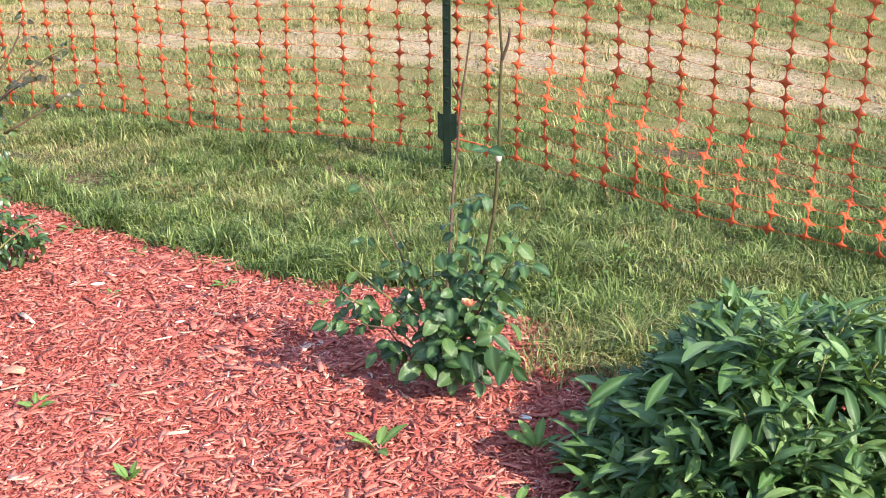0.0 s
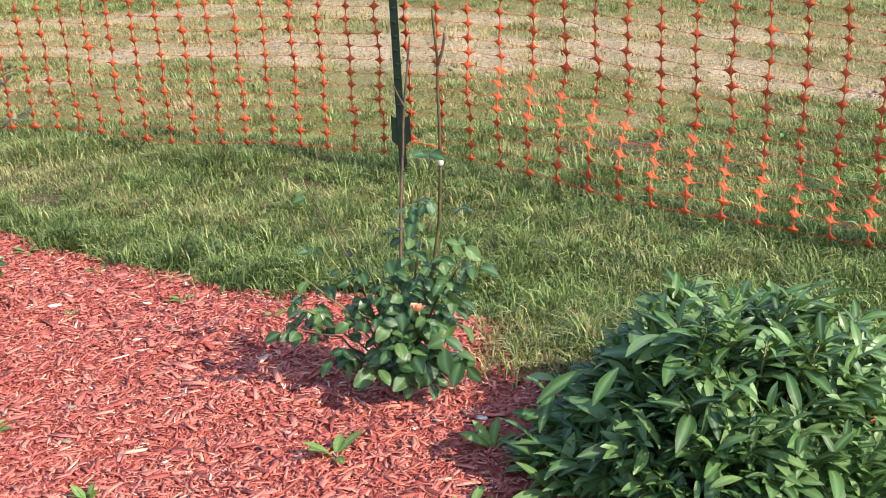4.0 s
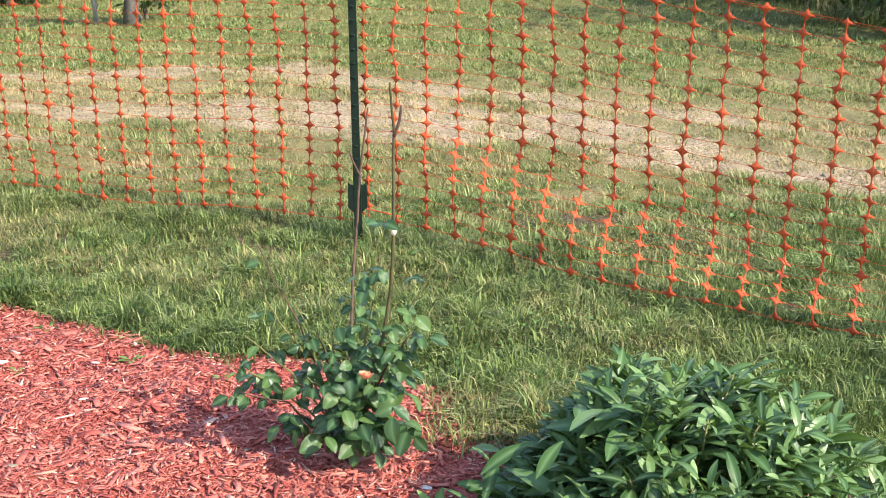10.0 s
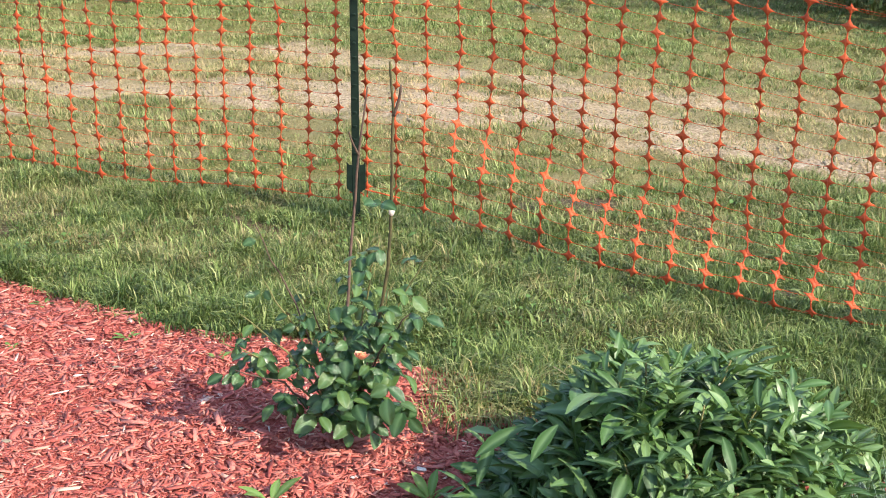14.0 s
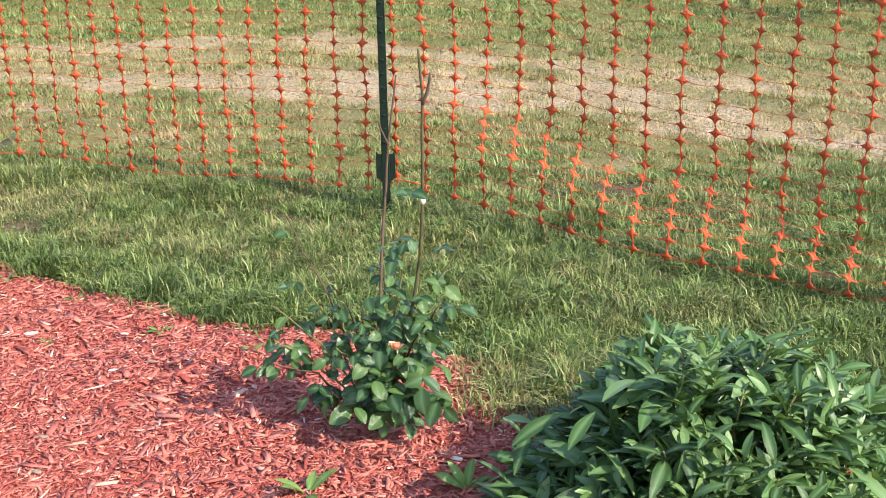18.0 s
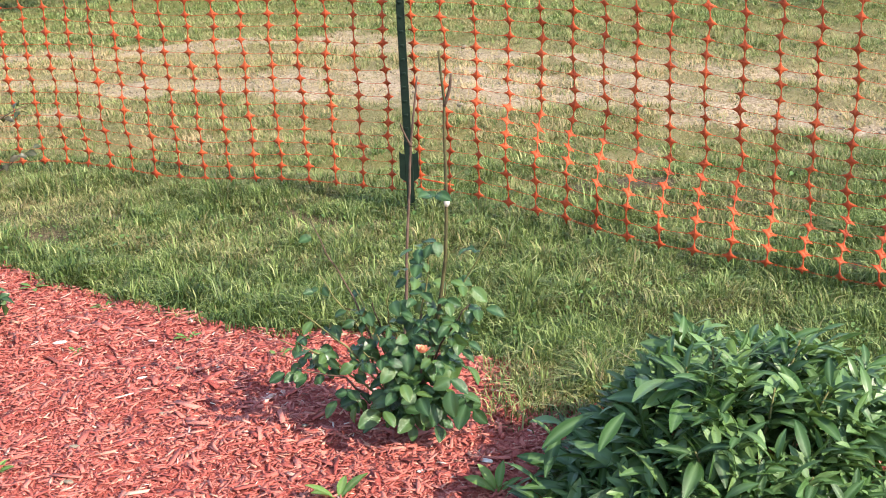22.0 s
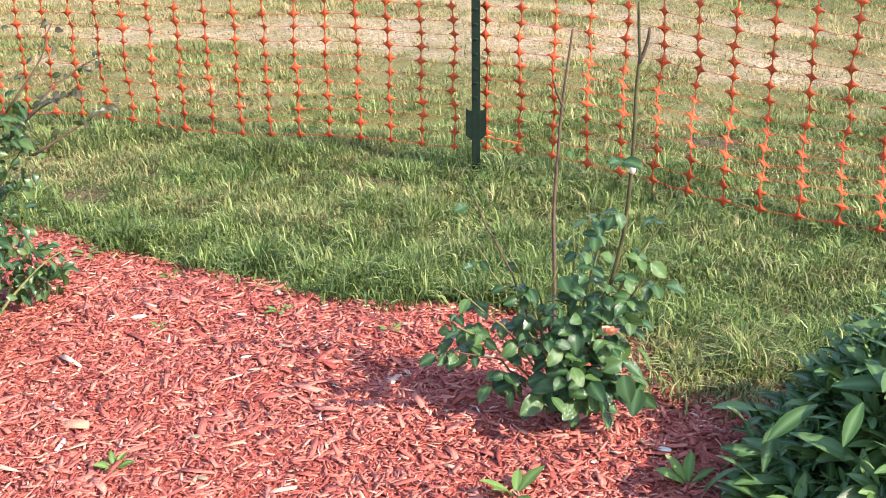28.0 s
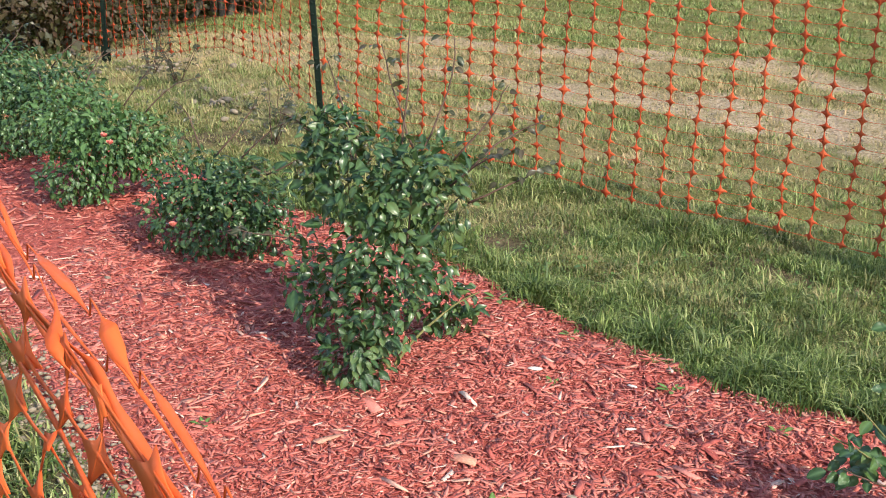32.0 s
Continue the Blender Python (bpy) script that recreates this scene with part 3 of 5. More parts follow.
def smooth_line(points, step=0.02):
    """A rounded line through points, by even steps: places (N, 2) along it."""
    p = [Vector((*q, 0)) for q in points]
    p = [p[0] * 2 - p[1], *p, p[-1] * 2 - p[-2]]
    out = []
    for a, b, c, d in zip(p, p[1:], p[2:], p[3:]):
        for k in range(60):
            t = k / 60
            out.append(0.5 * ((2 * b) + (c - a) * t + (2 * a - 5 * b + 4 * c - d) * t * t + (3 * b - a - 3 * c + d) * t ** 3))
    q = np.array([v[:2] for v in out])
    s = np.concatenate([[0], np.cumsum(np.linalg.norm(np.diff(q, axis=0), axis=1))])
    e = np.arange(0, s[-1], step)
    return np.stack([np.interp(e, s, q[:, 0]), np.interp(e, s, q[:, 1])], 1)


class Net:
    """A strip of plastic safety net, hung along a line."""

    ROW, COL = 0.049, 0.128

    def __init__(self, line, foot, shift, seed=0, rows=20, slack=1.0):
        self.line, self.foot, self.shift, self.seed, self.ROWS, self.slack = line, foot, shift, seed, rows, slack
        self.length = (len(line) - 1) * 0.02
        self.tilt = lambda u, v: 0 * u
        self.fall = None

    def at(self, u, v):
        """The place at u metres along and row v up (arrays)."""
        u, v = np.asarray(u, float), np.asarray(v, float)
        i = np.clip(u / 0.02, 1, len(self.line) - 2)
        x, y = np.interp(i, np.arange(len(self.line)), self.line[:, 0]), np.interp(i, np.arange(len(self.line)), self.line[:, 1])
        j = i.astype(int)
        d = self.line[j + 1] - self.line[j - 1]
        d /= np.maximum(np.linalg.norm(d, axis=-1, keepdims=True), 1e-6)
        n = np.stack([d[..., 1], -d[..., 0]], -1)
        slide = self.slack * (0.007 * wave(u * 1.0, v * 0.13, 2.2, self.seed) + 0.002 * wave(u * 4, v * 0.5, 1.5, self.seed + 1))
        out = self.shift(u, v / self.ROWS) + 0.012 * wave(u * 0.9, v * 0.1, 1.2, self.seed + 2)
        z = self.foot(u) + v * self.ROW + self.slack * 0.004 * wave(u * 3, v, 0.6, self.seed + 3)
        if self.fall:
            lean, z = self.fall(u, v)
            out, slide = out + lean, slide + 0.3 * lean
        px, py = x + d[..., 0] * slide + n[..., 0] * out, y + d[..., 1] * slide + n[..., 1] * out
        return np.stack([px, py, lie(x, y) + z], -1)

    def mesh(self, u0, u1, star=(0.0245, 0.0205), strand=0.0020, thick=0.0009, cord=0.0006, hem=(0.0006, 0.0008), material=None):
        """Stars at the crossings, ribbons between them."""
        cols = np.arange(math.ceil(u0 / self.COL), math.floor(u1 / self.COL) + 1) * self.COL
        U, V = np.meshgrid(cols, np.arange(self.ROWS + 1).astype(float), indexing="ij")
        ring = []
        for q in range(4):
            for t in (0, 0.33, 0.67):
                a, b = q * math.pi / 2, (q + 1) * math.pi / 2
                bow = 1 - 0.57 * math.sin(math.pi * t)
                w = math.sin(t * math.pi / 2), math.cos(t * math.pi / 2)
                ring.append(((math.cos(a) * w[1] + math.cos(b) * w[0]) * bow, (math.sin(a) * w[1] + math.sin(b) * w[0]) * bow))
        ring = np.array(ring)
        r = np.random.default_rng(self.seed)
        # corner places in (u, v) space
        k = len(ring)
        f = U.ravel(), V.ravel()
        s = r.uniform(0.88, 1.12, len(f[0]))
        RU = f[0][:, None] + ring[None, :, 0] * star[0] * s[:, None]
        RV = f[1][:, None] + ring[None, :, 1] * star[1] / self.ROW * s[:, None]
        centre = self.at(*f)
        rim = self.at(RU, RV)
        tw = r.normal(0, 0.2, len(f[0])) - 4.0 * self.tilt(f[0], f[1] / self.ROWS)
        # each star turns a little about its upright
        n = np.stack([np.cross(rim[:, 0] - rim[:, 6], rim[:, 3] - rim[:, 9])], 0)[0]
        n /= np.maximum(np.linalg.norm(n, axis=1, keepdims=True), 1e-9)
        rim = rim + n[:, None, :] * (tw[:, None] * ring[None, :, 0] * star[0] + self.tilt(f[0], f[1] / self.ROWS)[:, None] * ring[None, :, 1] * star[1])[..., None]
        both = []
        for sgn in (1, -1):
            both.append(np.concatenate([centre[:, None], rim], 1) + sgn * n[:, None, :] * thick)
        co = np.concatenate(both, 1)
        fan = []
        for q in range(k):
            fan.append((0, 1 + q, 1 + (q + 1) % k))
            fan.append((k + 1, k + 2 + (q + 1) % k, k + 2 + q))
            fan.append((1 + q, k + 2 + q, k + 2 + (q + 1) % k))
            fan.append((1 + q, k + 2 + (q + 1) % k, 1 + (q + 1) % k))
        faces = (np.array(fan)[None] + (np.arange(len(co)) * (2 * k + 2))[:, None, None]).reshape(-1, 3)
        co = co.reshape(-1, 3)
        # ribbons
        ribs = []
        for (ua, va, ub, vb, w) in ((U[:, :-1], V[:, :-1], U[:, 1:], V[:, 1:], strand), (U[:-1], V[:-1], U[1:], V[1:], cord)):
            upright = w == strand
            edge = thick if upright else min(thick, w)
            pts = []
            for t in (0.0, 0.25, 0.5, 0.75, 1.0):
                uu, vv = ua + (ub - ua) * t, va + (vb - va) * t
                ww = w * (1.0 if 0.1 < t < 0.9 else 1.5)
                a = self.at(uu - (ww if upright else 0), vv - (0 if upright else ww / self.ROW)).reshape(-1, 3)
                b = self.at(uu + (ww if upright else 0), vv + (0 if upright else ww / self.ROW)).reshape(-1, 3)
                nn = np.cross(b - a, [0, 0, 1.0] if upright else [1.0, -0.6, 0])
                nn /= np.maximum(np.linalg.norm(nn, axis=1, keepdims=True), 1e-9)
                if not upright:
                    # cords hang a little and stand edge on
                    a = a - [0, 0, 0.003 * math.sin(math.pi * t)]
                    b = b - [0, 0, 0.003 * math.sin(math.pi * t)]
                pts.append(np.stack([a - nn * edge, b - nn * edge, b + nn * edge, a + nn * edge], 1))
            ribs.append(np.stack(pts, 1))
        for rb in ribs:
            m = len(rb)
            q = []
            for t in range(4):
                for e in range(4):
                    a, b, c, d = 4 * t + e, 4 * t + (e + 1) % 4, 4 * t + 4 + (e + 1) % 4, 4 * t + 4 + e
                    q += [(a, b, c), (a, c, d)]
            fc = (np.array(q)[None] + (np.arange(m) * 20)[:, None, None]).reshape(-1, 3) + len(co)
            co, faces = np.concatenate([co, rb.reshape(-1, 3)]), np.concatenate([faces, fc])
        for v in (-0.12, self.ROWS + 0.12):
            uu = np.arange(u0, u1, 0.03)
            a = self.at(uu, v + 0 * uu)
            ring = np.array([(0, -1), (1, 0), (0, 1), (-1, 0)]) * np.array(hem)
            side = np.gradient(a, axis=0)[:, :2]
            side = np.stack([side[:, 1], -side[:, 0]], 1) / np.maximum(np.linalg.norm(side, axis=1, keepdims=True), 1e-9)
            q = np.stack([np.concatenate([a[:, :2] + side * x, a[:, 2:] + z], 1) for x, z in ring], 1)
            i = np.arange(len(uu) - 1)[:, None] * 4
            e = np.arange(4)[None]
            w = i + e, i + (e + 1) % 4, i + 4 + (e + 1) % 4, i + 4 + e
            fc = np.concatenate([np.stack([w[0], w[1], w[2]], 2).reshape(-1, 3), np.stack([w[0], w[2], w[3]], 2).reshape(-1, 3)]) + len(co)
            co, faces = np.concatenate([co, q.reshape(-1, 3)]), np.concatenate([faces, fc])
        return mesh_of("net_panel", co, faces, material or M_NET)


LINE = smooth_line([(3.6, 2.15), (2.6, 2.97), (1.6, 3.72), (1.24, 3.97), (0.95, 4.16), (0.6, 4.37), (0.3, 4.52), (0.0, 4.64), (-0.55, 4.85), (-1.16, 5.07), (-1.75, 5.32), (-2.68, 5.62), (-3.25, 6.13), (-3.75, 6.56), (-5.2, 7.54), (-7.1, 8.90), (-9.5, 10.7)])


def where(p):
    return 0.02 * int(np.argmin(np.linalg.norm(LINE - np.array(p), axis=1)))


def build_fence():
    marks = [where(p) for p in POSTS]

    def foot(u):
        u = np.asarray(u, float)
        s = u - marks[0]
        # it lies on the grass before the first post, and hangs clear of the ground beyond the second
        along = np.interp(s, [-1.6, -0.5, 0.0, 0.5, 1.3, 2.4, 2.9, 3.7, 4.3, 5.0, 6.0, 8.0], [0.050, 0.075, 0.115, 0.095, 0.07, 0.06, 0.11, 0.25, 0.25, 0.17, 0.07, 0.03])
        return along + 0.012 * wave(u, 0 * u, 0.8, 31)

    def band(u, v):
        """Rows of slack net gathered below a line that falls away from the first post."""
        s = marks[0] - np.asarray(u, float)
        right = np.clip((s - 0.15) / 0.35, 0, 1)
        edge, deep = 8.3 - 2.3 * s, 3.5 + 0.7 * np.clip((s - 0.6) / 0.4, 0, 1)
        return s, right, edge - v, np.minimum(deep, np.maximum(edge - 0.8, 0.6))

    def fall(u, v):
        """How the net hangs: upright, but lying forward in the slack band."""
        v = np.asarray(v, float)
        s, right, d, deep = band(u, v)
        t = right * np.clip(d, 0, deep)
        top = 1.15 - 0.13 * np.clip(s - 0.6, 0, 2.0)
        low = foot(u) + 0.002 * right
        row = (top - low) / (20 - 0.33 * deep * right)
        return right * 0.04 - row * 0.74 * t, top - row * (20 - v - 0.33 * t) + 0.004 * wave(u * 3, v, 0.6, 33)

    def tilt(u, v):
        s, right, d, deep = band(u, v * 20)
        return right * 0.2 * (d > 0.2) * (d < deep)

    net = Net(LINE, foot, lambda u, v: 0 * u, 30)
    net.tilt, net.fall = tilt, fall
    fence = thing("safety_fence", "orange plastic safety net strung along green steel posts", "fence", (0, 0, 0))
    cuts = [0.05, *marks, net.length - 0.2]
    for a, b in zip(cuts, cuts[1:]):
        hang("net_panel", net.mesh(a + 0.001, b), fence)


def t_post(at, lean, height, turn=0.0, name="fence_post"):
    """A studded steel T-post."""
    post = thing(name, "dark green steel T-post with anchor plate above the grass", "fence post", at, "fence posts")
    bm = bmesh.new()
    box(bm, (0, -0.003, height / 2 - 0.15), (0.031, 0.005, height + 0.3), bevel=0.0015)
    box(bm, (0, 0.014, height / 2 - 0.15), (0.006, 0.03, height + 0.3), bevel=0.0015)
    part("shaft", bm, M_POST, post)
    stud = bmesh.new()
    box(stud, (0, -0.0085, 0), (0.014, 0.006, 0.008), bevel=0.002)
    me = bpy.data.meshes.new("stud")
    stud.to_mesh(me), stud.free()
    me.materials.append(M_POST)
    for k in range(int((height - 0.32) / 0.054)):
        hang("stud", me, post, m=Matrix.Translation((0, 0, 0.30 + 0.054 * k)))
    bm = bmesh.new()
    v = [bm.verts.new((x, 0.0, z)) for x, z in ((-0.037, 0.262), (-0.026, 0.250), (0.026, 0.250), (0.037, 0.262), (0.038, 0.155), (0.018, 0.138), (-0.018, 0.138), (-0.038, 0.155))]
    f = bm.faces.new(v)
    ext = bmesh.ops.extrude_face_region(bm, geom=[f])
    bmesh.ops.translate(bm, verts=[q for q in ext["geom"] if isinstance(q, bmesh.types.BMVert)], vec=(0, -0.004, 0))
    bmesh.ops.recalc_face_normals(bm, faces=bm.faces)
    part("anchor_plate", bm, M_POST, post)
    post.rotation_euler = (lean[0], lean[1], turn)
    return post


# ---------------------------------------------------------------- plants
M_ROSE = leaf_material("rose_leaf", (0.014, 0.038, 0.014), (0.032, 0.072, 0.026), (0.098, 0.160, 0.042), 0.22, 0.15, "thing", vein=(0.10, 0.18, 0.08))
M_ROSE_ALL = leaf_material("rose_leaf_mass", (0.014, 0.038, 0.014), (0.032, 0.072, 0.026), (0.092, 0.148, 0.038), 0.30, 0.15, vein=(0.10, 0.18, 0.08))
M_BUSH = leaf_material("bush_rose_leaf", (0.009, 0.025, 0.010), (0.029, 0.063, 0.024), (0.110, 0.158, 0.054), 0.29, 0.15, vein=(0.09, 0.17, 0.07))
M_BUSH_ONE = leaf_material("bush_rose_leaf_single", (0.009, 0.025, 0.010), (0.029, 0.063, 0.024), (0.110, 0.158, 0.054), 0.29, 0.15, "thing", vein=(0.09, 0.17, 0.07))
M_PERENNIAL = leaf_material("lance_leaf", (0.016, 0.040, 0.010), (0.057, 0.122, 0.030), (0.168, 0.258, 0.088), 0.38, 0.12, "thing", vein=(0.14, 0.22, 0.10))
M_PERENNIAL_ALL = leaf_material("lance_leaf_mass", (0.016, 0.040, 0.010), (0.057, 0.122, 0.030), (0.168, 0.258, 0.088), 0.38, 0.12, vein=(0.14, 0.22, 0.10))
M_MUM = leaf_material("pale_lobed_leaf", (0.075, 0.15, 0.02), (0.13, 0.24, 0.035), (0.21, 0.33, 0.06), 0.5, 0.3, vein=(0.2, 0.32, 0.1))
M_WEED = leaf_material("weed_leaf", (0.07, 0.15, 0.03), (0.11, 0.22, 0.05), (0.18, 0.30, 0.08), 0.45, 0.3, "thing", vein=(0.25, 0.34, 0.14))
M_THISTLE = leaf_material("thistle_leaf", (0.05, 0.10, 0.035), (0.08, 0.15, 0.055), (0.12, 0.20, 0.08), 0.5, 0.2, "thing", vein=(0.2, 0.28, 0.16))
M_SILVER = leaf_material("silvery_leaf", (0.10, 0.15, 0.11), (0.17, 0.23, 0.17), (0.25, 0.31, 0.24), 0.6, 0.2)
M_YOUNG = leaf_material("young_rose_leaf", (0.020, 0.030, 0.014), (0.040, 0.042, 0.024), (0.085, 0.050, 0.040), 0.35, 0.15, vein=(0.09, 0.08, 0.05))
# leaf colours lowered to hold the shade of the wood's edge
M_WOOD = leaf_material("woodland_leaf", (0.010, 0.020, 0.006), (0.026, 0.046, 0.012), (0.07, 0.11, 0.026), 0.55, 0.2, tip=(0.060, 0.033, 0.020))


def plain(name, colour, rough=0.6, spread=0.35, scale=30):
    m = Mat(name, rough)
    dark = tuple(c * (1 - spread) for c in colour)
    m.colour(m.ramp(m.noise(scale, 5), [(0.3, dark), (0.7, colour)])).bump(m.noise(scale * 2, 4), 0.3, 0.003)
    return m.m


M_PEACH = plain("peach_petal", (0.85, 0.36, 0.20), 0.5)
M_PINK = plain("salmon_petal", (0.75, 0.22, 0.17), 0.5)
M_YELLOW = plain("yellow_petal", (0.90, 0.62, 0.02), 0.5, 0.25, 200)
M_PALE = plain("bleached_wood", (0.70, 0.62, 0.55), 0.75, 0.45, 60)
M_STONE = plain("pale_limestone", (0.26, 0.21, 0.15), 0.85, 0.45, 40)
M_BARK = plain("dark_red_bark", (0.16, 0.03, 0.024), 0.8, 0.4, 60)
M_RUST = plain("weathered_grey_wood", (0.42, 0.40, 0.38), 0.8, 0.5, 25)


def turned(m):
    return Matrix([*np.asarray(m).tolist(), [0, 0, 0, 1]])


def ball_blossom(name, material, radius, seed, parent, at):
    """A small double flower: shells of cupped petals."""
    r = np.random.default_rng(seed)
    co, fs, _ = leaf_shape(0.9, 0.2, -0.5, 0.6, 4)
    n = 22
    k = np.arange(n)
    a, e = k * 2.4, 0.15 + 1.25 * k / n
    along = np.stack([np.cos(a) * np.cos(e), np.sin(a) * np.cos(e), np.sin(e)], 1)
    up = np.stack([-np.cos(a) * np.sin(e), -np.sin(a) * np.sin(e), np.cos(e)], 1)
    c, f = many(co, fs, frames_of(np.zeros((n, 3)), along, up, radius * (1.05 - 0.4 * k / n) * r.uniform(0.85, 1.1, n)))
    return hang(name, mesh_of(name, c, f, material, True), parent, m=Matrix.Translation(at))


def bent(a, b, bow, steps=6, r=None):
    """Points from a to b along a bowed line."""
    a, b = np.array(a, float), np.array(b, float)
    out = []
    for i in range(steps + 1):
        t = i / steps
        p = a + (b - a) * t + np.array(bow) * math.sin(math.pi * t)
        if r is not None and 0 < i < steps:
            p = p + r.normal(0, 0.0025, 3)
        out.append(tuple(p))
    return out


def rose_spray(r, tip, way, size):
    """Five leaflets on a stalk: matrices for each, length 1 leaves scaled."""
    way = np.array(way, float)
    way /= np.linalg.norm(way)
    side = np.cross(way, [0, 0, 1.0])
    side /= max(np.linalg.norm(side), 1e-6)
    places, dirs = [], []
    for s, k in ((1.0, 0), (0.62, 1), (0.62, -1), (0.3, 1), (0.3, -1)):
        places.append(np.array(tip) + way * s * size * 1.5)
        d = way * (1.0 if k == 0 else 0.35) + side * k * 0.95 + np.array([0, 0, r.uniform(-0.55, 0.05)]) + r.normal(0, 0.15, 3)
        dirs.append(d)
    ups = np.array([[0.1, -0.6, 0.9]] * 5) + r.normal(0, 0.4, (5, 3))
    return frames_of(np.array(places), np.array(dirs), ups, size * r.uniform(0.75, 1.15, 5))


def build_rose():
    """The young rose with two tall bare canes."""
    r = np.random.default_rng(51)
    root = np.array([0.12, 2.86, 0.0])
    rose = thing("rose_bush", "young rose bush with two tall bare canes and glossy leaves", "rose bush", tuple(root + [0, 0, float(bed_height(root[0], root[1]))]), "rose bushes")
    data = [mesh_of("leaflet", *(leaf_shape(0.66 + 0.03 * k, 0.15, 0.08 + 0.07 * k, 0.46, 11, 0.008, 70 + k, 0.06, 0.62, True)[:2]), M_ROSE, True, vein=leaf_shape(0.7, steps=11, rib=True)[2]) for k in range(5)]

    def cane(name, points, r0, r1, material, on=None):
        p = [tuple(np.array(q) - root) for q in points]
        n = len(p)
        return part(name, tube(p, [r0 + (r1 - r0) * i / (n - 1) for i in range(n)], 6), material, on or rose)

    def rise(*stops, wild=True):
        pts = [(*root[:2], -0.02)]
        for a, b in zip([(*root[:2], 0.0), *stops], stops):
            pts += bent(a, b, r.normal(0, 0.004 if wild else 0.0015, 3), 5, r if wild else None)[1:]
        return pts

    tall_a = rise((0.112, 2.98, 0.20), (0.119, 3.10, 0.40), (0.132, 3.15, 0.56), (0.145, 3.17, 0.72), (0.165, 3.19, 0.865), wild=False)
    tall_b = rise((0.20, 2.83, 0.25), (0.242, 2.80, 0.49), (0.254, 2.80, 0.74), (0.258, 2.80, 0.895), (0.250, 2.80, 1.01), wild=False)
    first = cane("tall_cane", tall_a, 0.0055, 0.0026, M_OLD_CANE)
    second = cane("tall_cane", tall_b, 0.0055, 0.0030, M_TALL)
    cane("twig", bent((0.257, 2.80, 0.88), (0.276, 2.80, 0.955), (0.004, 0, 0)), 0.0045, 0.003, M_OLD_CANE, second)
    cane("twig", bent((0.142, 3.165, 0.68), (0.117, 3.15, 0.75), (-0.006, 0, 0.01)), 0.0035, 0.002, M_OLD_CANE, first)
    cane("twig", bent((0.252, 2.80, 0.69), (0.33, 2.79, 0.74), (0, 0, 0.006)), 0.0022, 0.0012, M_CANE, second)
    # leafy canes: the end of each, and how many sprays it carries
    ends = [(-0.15, 2.80, 0.21, 2), (-0.19, 2.82, 0.28, 2), (-0.14, 2.84, 0.35, 1), (-0.10, 2.90, 0.57, 1), (-0.08, 2.86, 0.44, 1), (-0.01, 2.88, 0.42, 2), (0.05, 2.84, 0.37, 4), (0.10, 2.82, 0.41, 4),
            (0.14, 2.90, 0.46, 4), (0.18, 2.78, 0.36, 5), (0.22, 2.84, 0.56, 5), (0.26, 2.80, 0.46, 6), (0.30, 2.79, 0.38, 5), (0.27, 2.80, 0.33, 5), (0.36, 2.82, 0.55, 1), (0.21, 2.74, 0.28, 4), (0.03, 2.76, 0.27, 3)]
    sprays = []
    for k, (*e, count) in enumerate(ends):
        p = rise(tuple(root * 0.45 + np.array(e) * 0.55 + np.array([0, 0, 0.05])), tuple(e))
        cane("cane", p, 0.0038, 0.0014, M_CANE if k % 3 else M_OLD_CANE)
        for s in np.linspace(0.98, 0.42, math.ceil(count * 1.5)):
            q = np.array(p[int(s * (len(p) - 1))])
            a = r.uniform(0, 6.3)
            d = (math.cos(a) * 0.9 + (e[0] - root[0]) * 1.5, math.sin(a) * 0.8 - 0.3, r.uniform(-0.3, 0.25))
            sprays.append((q, d, r.uniform(0.030, 0.044)))
    # larger leaves low on the side of the path
    for k in range(23):
        z = r.uniform(0.08, 0.30)
        q = np.array([np.clip(r.normal(0.16, 0.065), 0.02, 0.27), 2.86 - 0.30 * (0.32 - z) + r.normal(0, 0.03), max(0.10, z)])
        sprays.append((q, (r.normal(0, 0.6), -0.7, r.uniform(-0.55, 0.1)), r.uniform(0.047, 0.064)))
    for k in range(10):
        q = np.array([r.uniform(0.07, 0.23), r.uniform(2.80, 2.86), r.uniform(0.08, 0.15)])
        sprays.append((q, (r.normal(0, 0.7), -0.5, r.uniform(-0.4, 0.1)), r.uniform(0.040, 0.055)))
    # shaded leaves low on the other side
    for k in range(11):
        z = r.uniform(0.10, 0.32)
        sprays.append((np.array([r.uniform(-0.12, 0.04), r.uniform(2.84, 2.98), z]), (r.normal(-0.4, 0.7), -0.5, r.uniform(-0.5, 0.1)), r.uniform(0.034, 0.046)))
    for q, d, s in (((0.250, 2.805, 0.66), (-0.4, -0.6, 0.2), 0.04), ((0.246, 2.80, 0.56), (-0.5, -0.5, -0.2), 0.036), ((0.134, 3.15, 0.58), (0.9, -0.2, -0.3), 0.03)):
        sprays.append((np.array(q), d, s))
    mats = []
    for q, d, s in sprays:
        for m in rose_spray(r, q - root, d, s)[: (3 if q[2] > 0.5 else 5)]:
            if r.uniform() > (0.25 if q[2] < 0.25 else 0.42):
                mats.append(m)
    mats = np.array(mats)
    order = np.argsort(mats[:, 1, 3])
    for k, i in enumerate(order[:300]):
        hang("leaf", data[k % 5], rose, m=turned(mats[i]))
    if len(order) > 300:
        co, fs, vein = leaf_shape(0.76, 0.17, 0.2, 0.46, 5, full=0.62)
        c, f = many(co, fs, mats[order[300:]])
        tagged(hang("foliage", mesh_of("foliage", c, f, M_ROSE_ALL, True, vein=np.tile(vein, len(order) - 300)), rose), kind="stuff")
    ball_blossom("blossom", M_PEACH, 0.021, 5, rose, tuple(np.array((0.19, 2.62, 0.33)) - root))
